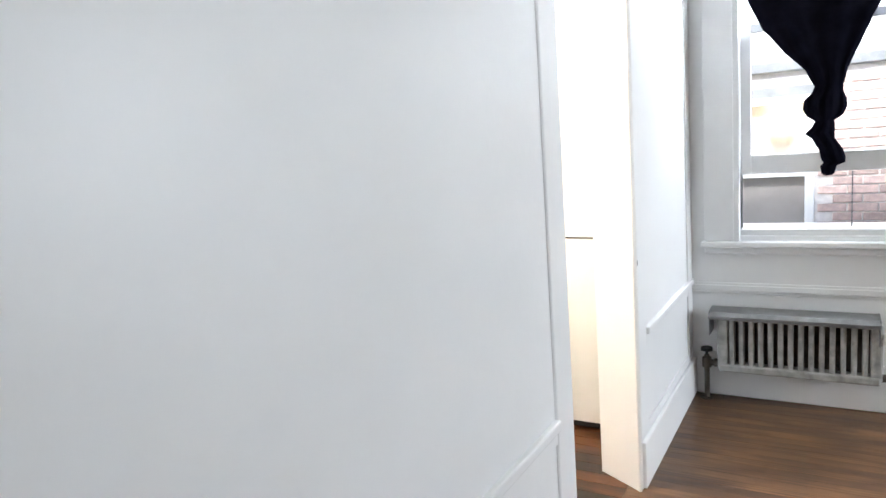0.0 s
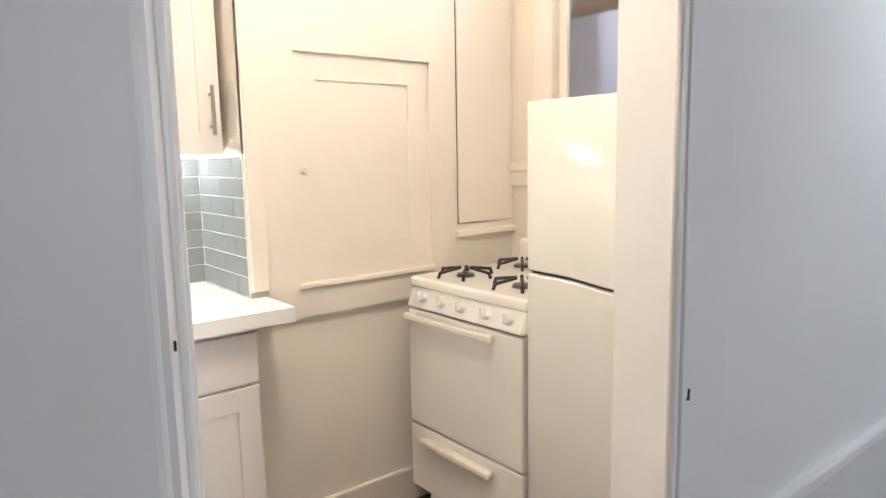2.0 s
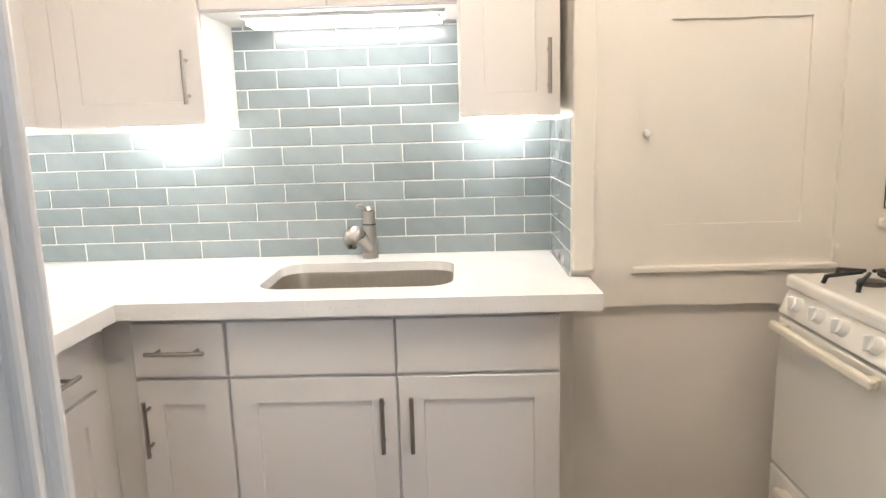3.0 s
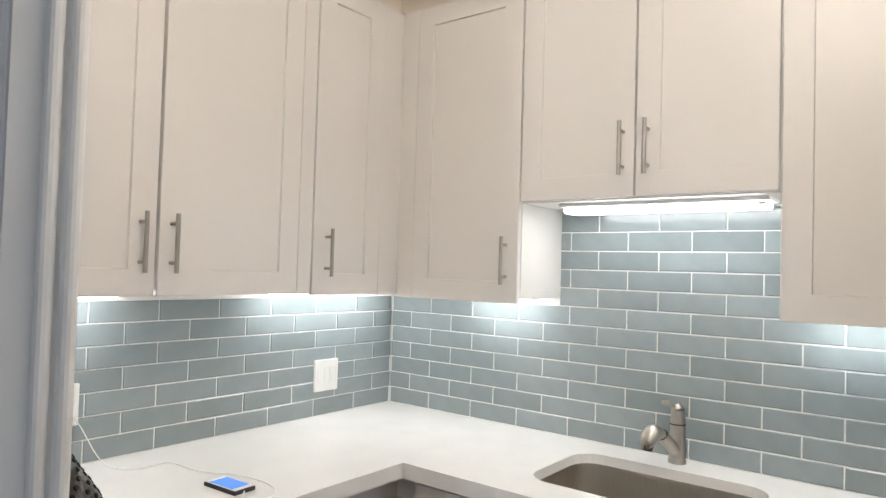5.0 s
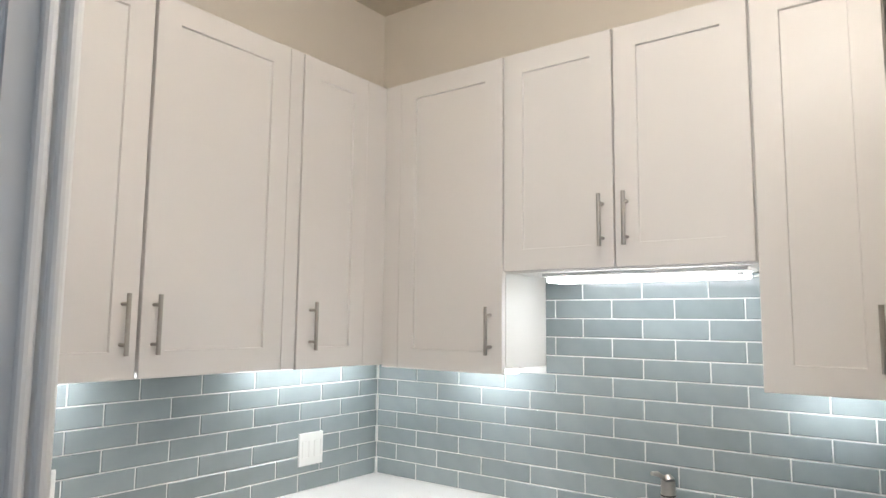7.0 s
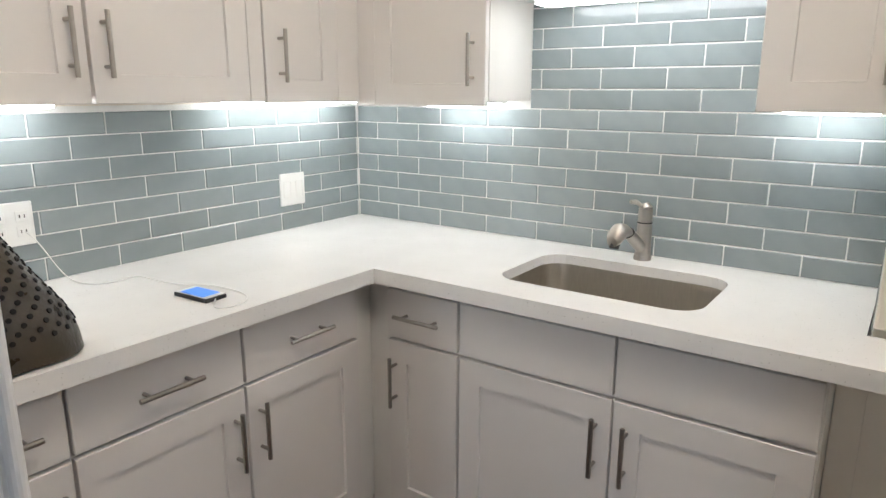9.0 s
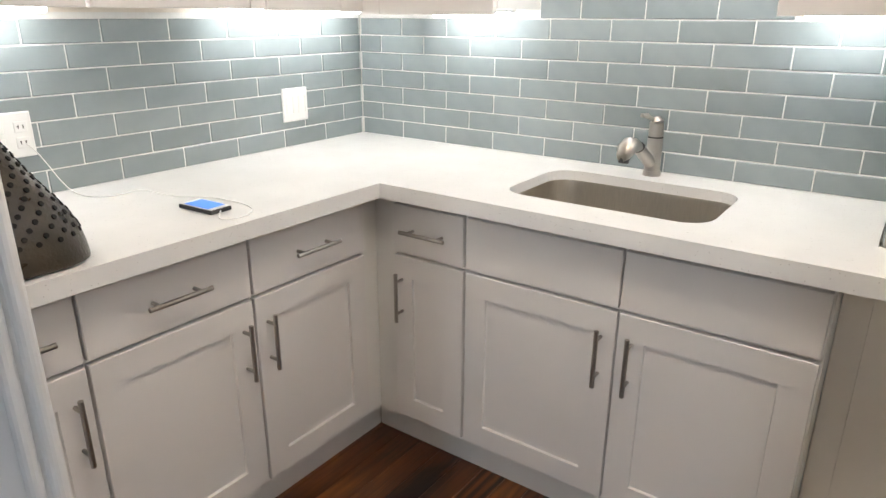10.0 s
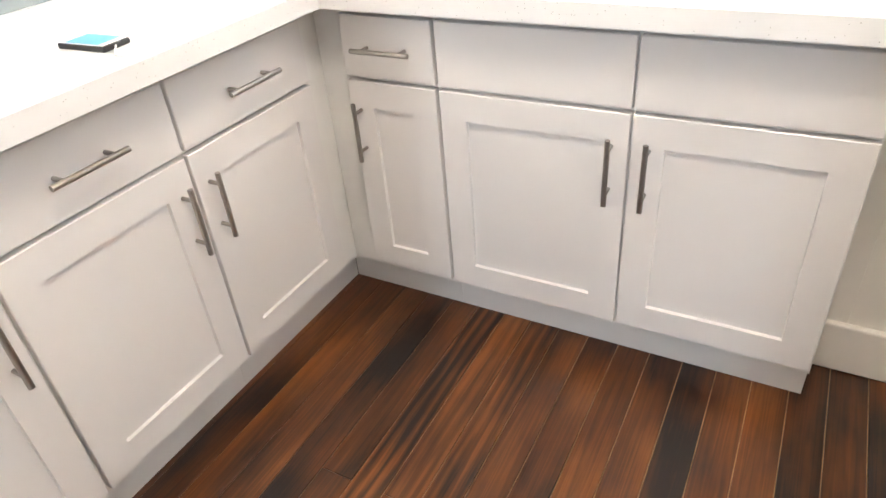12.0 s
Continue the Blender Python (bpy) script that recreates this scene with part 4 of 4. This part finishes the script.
tile_cache = {}


def tile_mesh(kind, w, h):
    key = (kind, round(w, 4), round(h, 4))
    if key not in tile_cache:
        w2, h2, t, e = w / 2, h / 2, 0.007, 0.0021
        dims = {"S": lambda u, v, n: (n, u, v), "L": lambda u, v, n: (u, n, v), "R": lambda u, v, n: (u, -n, v)}[kind]
        lo = [(-w2, -h2), (w2, -h2), (w2, h2), (-w2, h2)]
        hi = [(u - math.copysign(e, u), v - math.copysign(e, v)) for u, v in lo]
        bm = bmesh.new()
        loft(bm, [[dims(u, v, -0.002) for u, v in lo], [dims(u, v, t - e) for u, v in lo], [dims(u, v, t) for u, v in hi]])
        tile_cache[key] = plain_mesh("tile", bm, M_TILE)
    return tile_cache[key]


def tile_field(parent, kind, at, u0, u1, phase, rows, z_top):
    for r in range(rows):
        z0 = COUNTER + 0.002 + r * TH
        h = min(TH - J, z_top - z0)
        if h < 0.008:
            continue
        u = phase + (TL / 2 if r % 2 else 0)
        u -= TL * math.ceil((u - u0) / TL)
        while u < u1:
            a, b = max(u + J / 2, u0), min(u + TL - J / 2, u1)
            if b - a > 0.008:
                c = (a + b) / 2
                pos = {"S": (at, c), "L": (c, at), "R": (c, at)}[kind]
                piece("tile", tile_mesh(kind, b - a, h), parent, Matrix.Translation((*pos, z0 + h / 2)))
            u += TL


splash = tagged(link_mesh("backsplash_sink", B(XS - 0.008, XS - 0.0005, YW, 2.42, COUNTER - 0.02, 1.70), M_GROUT), "grey-blue glass tile backsplash with white grout", "backsplash", "", "structure")
tile_field(splash, "S", XS - 0.005, YW + 0.002, 2.413, 1.389, 7, 1.372)
for r in range(7, 13):
    z0 = COUNTER + 0.002 + r * TH
    h = min(TH - J, 1.698 - z0)
    u = 1.389 + (TL / 2 if r % 2 else 0) - TL
    while u < 2.105 and h > 0.008:
        a, b = max(u + J / 2, 1.351), min(u + TL - J / 2, 2.104)
        if b - a > 0.008:
            piece("tile", tile_mesh("S", b - a, h), splash, Matrix.Translation((XS - 0.005, (a + b) / 2, z0 + h / 2)))
        u += TL
splash2 = tagged(link_mesh("backsplash_side", B(XS, XBL - 0.003, YW - 0.008, YW - 0.0005, COUNTER - 0.02, 1.38), M_GROUT), "grey-blue glass tile backsplash with white grout", "backsplash", "", "structure")
tile_field(splash2, "L", YW - 0.005, XS + 0.003, XBL - 0.006, -2.063, 7, 1.372)
splash3 = tagged(link_mesh("backsplash_return", B(XS, XH - 0.002, 2.4155, 2.4245, COUNTER - 0.02, 1.368), M_GROUT), "narrow glass tile return beside the hatch", "backsplash", "", "structure")
tile_field(splash3, "R", 2.42, XS + 0.003, XH - 0.012, XS + 0.11, 7, 1.364)

board_cache = {}


def boards(parent, x0, x1, y0, y1, w, material, seed, lengths):
    rnd = random.Random(seed)
    y = y0
    while y < y1 - 0.005:
        ww = min(w, y1 - y)
        x = x0
        while x < x1 - 0.01:
            ln = min(rnd.choice(lengths), x1 - x)
            if x1 - x - ln < 0.35:
                ln = x1 - x
            key = (material.name, round(ln, 3), round(ww, 3))
            if key not in board_cache:
                l2, w2, e = ln / 2 - 0.0008, ww / 2 - (0.0012 if w > 0.06 else 0.0003), (0.001 if w > 0.06 else 0.0007)
                bm = bmesh.new()
                loft(bm, [[(-l2, -w2, -0.004), (l2, -w2, -0.004), (l2, w2, -0.004), (-l2, w2, -0.004)], [(-l2, -w2, -e), (l2, -w2, -e), (l2, w2, -e), (-l2, w2, -e)],
                          [(-l2 + e, -w2 + e, 0), (l2 - e, -w2 + e, 0), (l2 - e, w2 - e, 0), (-l2 + e, w2 - e, 0)]])
                board_cache[key] = plain_mesh("board", bm, material)
            piece("board", board_cache[key], parent, Matrix.Translation((x + ln / 2, y + ww / 2, rnd.uniform(-0.0006, 0))))
            x += ln
        y += w


kf = tagged(new("floor_kitchen"), "old dark-stained fir plank floor", "floor", "", "structure")
kf.matrix_basis = Matrix.Translation((-1.6, 2, 0))
boards(kf, XS - 0.01, XD - 0.06, 0.5, YK + 0.02, 0.0835, M_FIR, 4, (1.2, 1.9, 2.4))
rf = tagged(new("floor_room"), "worn brown oak strip floor", "floor", "", "structure")
rf.matrix_basis = Matrix.Translation((1, 1, 0))
boards(rf, XD - 0.06, 4.02, -2.05, YN + 0.02, 0.057, M_OAK, 7, (1.6, 2.3, 3.1))

bm = bmesh.new()
loft(bm, [[(-0.1035, 0.02, -0.0315), (0.1035, 0.02, -0.0315), (0.1035, 0.02, 0.0315), (-0.1035, 0.02, 0.0315)],
          [(-0.1035, 0.003, -0.0315), (0.1035, 0.003, -0.0315), (0.1035, 0.003, 0.0315), (-0.1035, 0.003, 0.0315)],
          [(-0.1, 0, -0.028), (0.1, 0, -0.028), (0.1, 0, 0.028), (-0.1, 0, 0.028)]])
brick_me = plain_mesh("brick", bm, M_BRICK)
rnd = random.Random(11)
for r in range(14, 48):
    zb = -0.5 + r * 0.075 - 0.6
    if zb + 0.04 > 2.0 or zb < 0.35:
        continue
    for k in range(-12, 12):
        x = k * 0.22 + (0.11 if r % 2 else 0)
        if x < -1.0 or x > 1.6 or (-1.36 < x < -0.02 and 0.55 < zb < 1.92):
            continue
        piece("brick", brick_me, brick_wall, Matrix.Translation((x, YB + rnd.uniform(-0.004, 0.004), zb)))
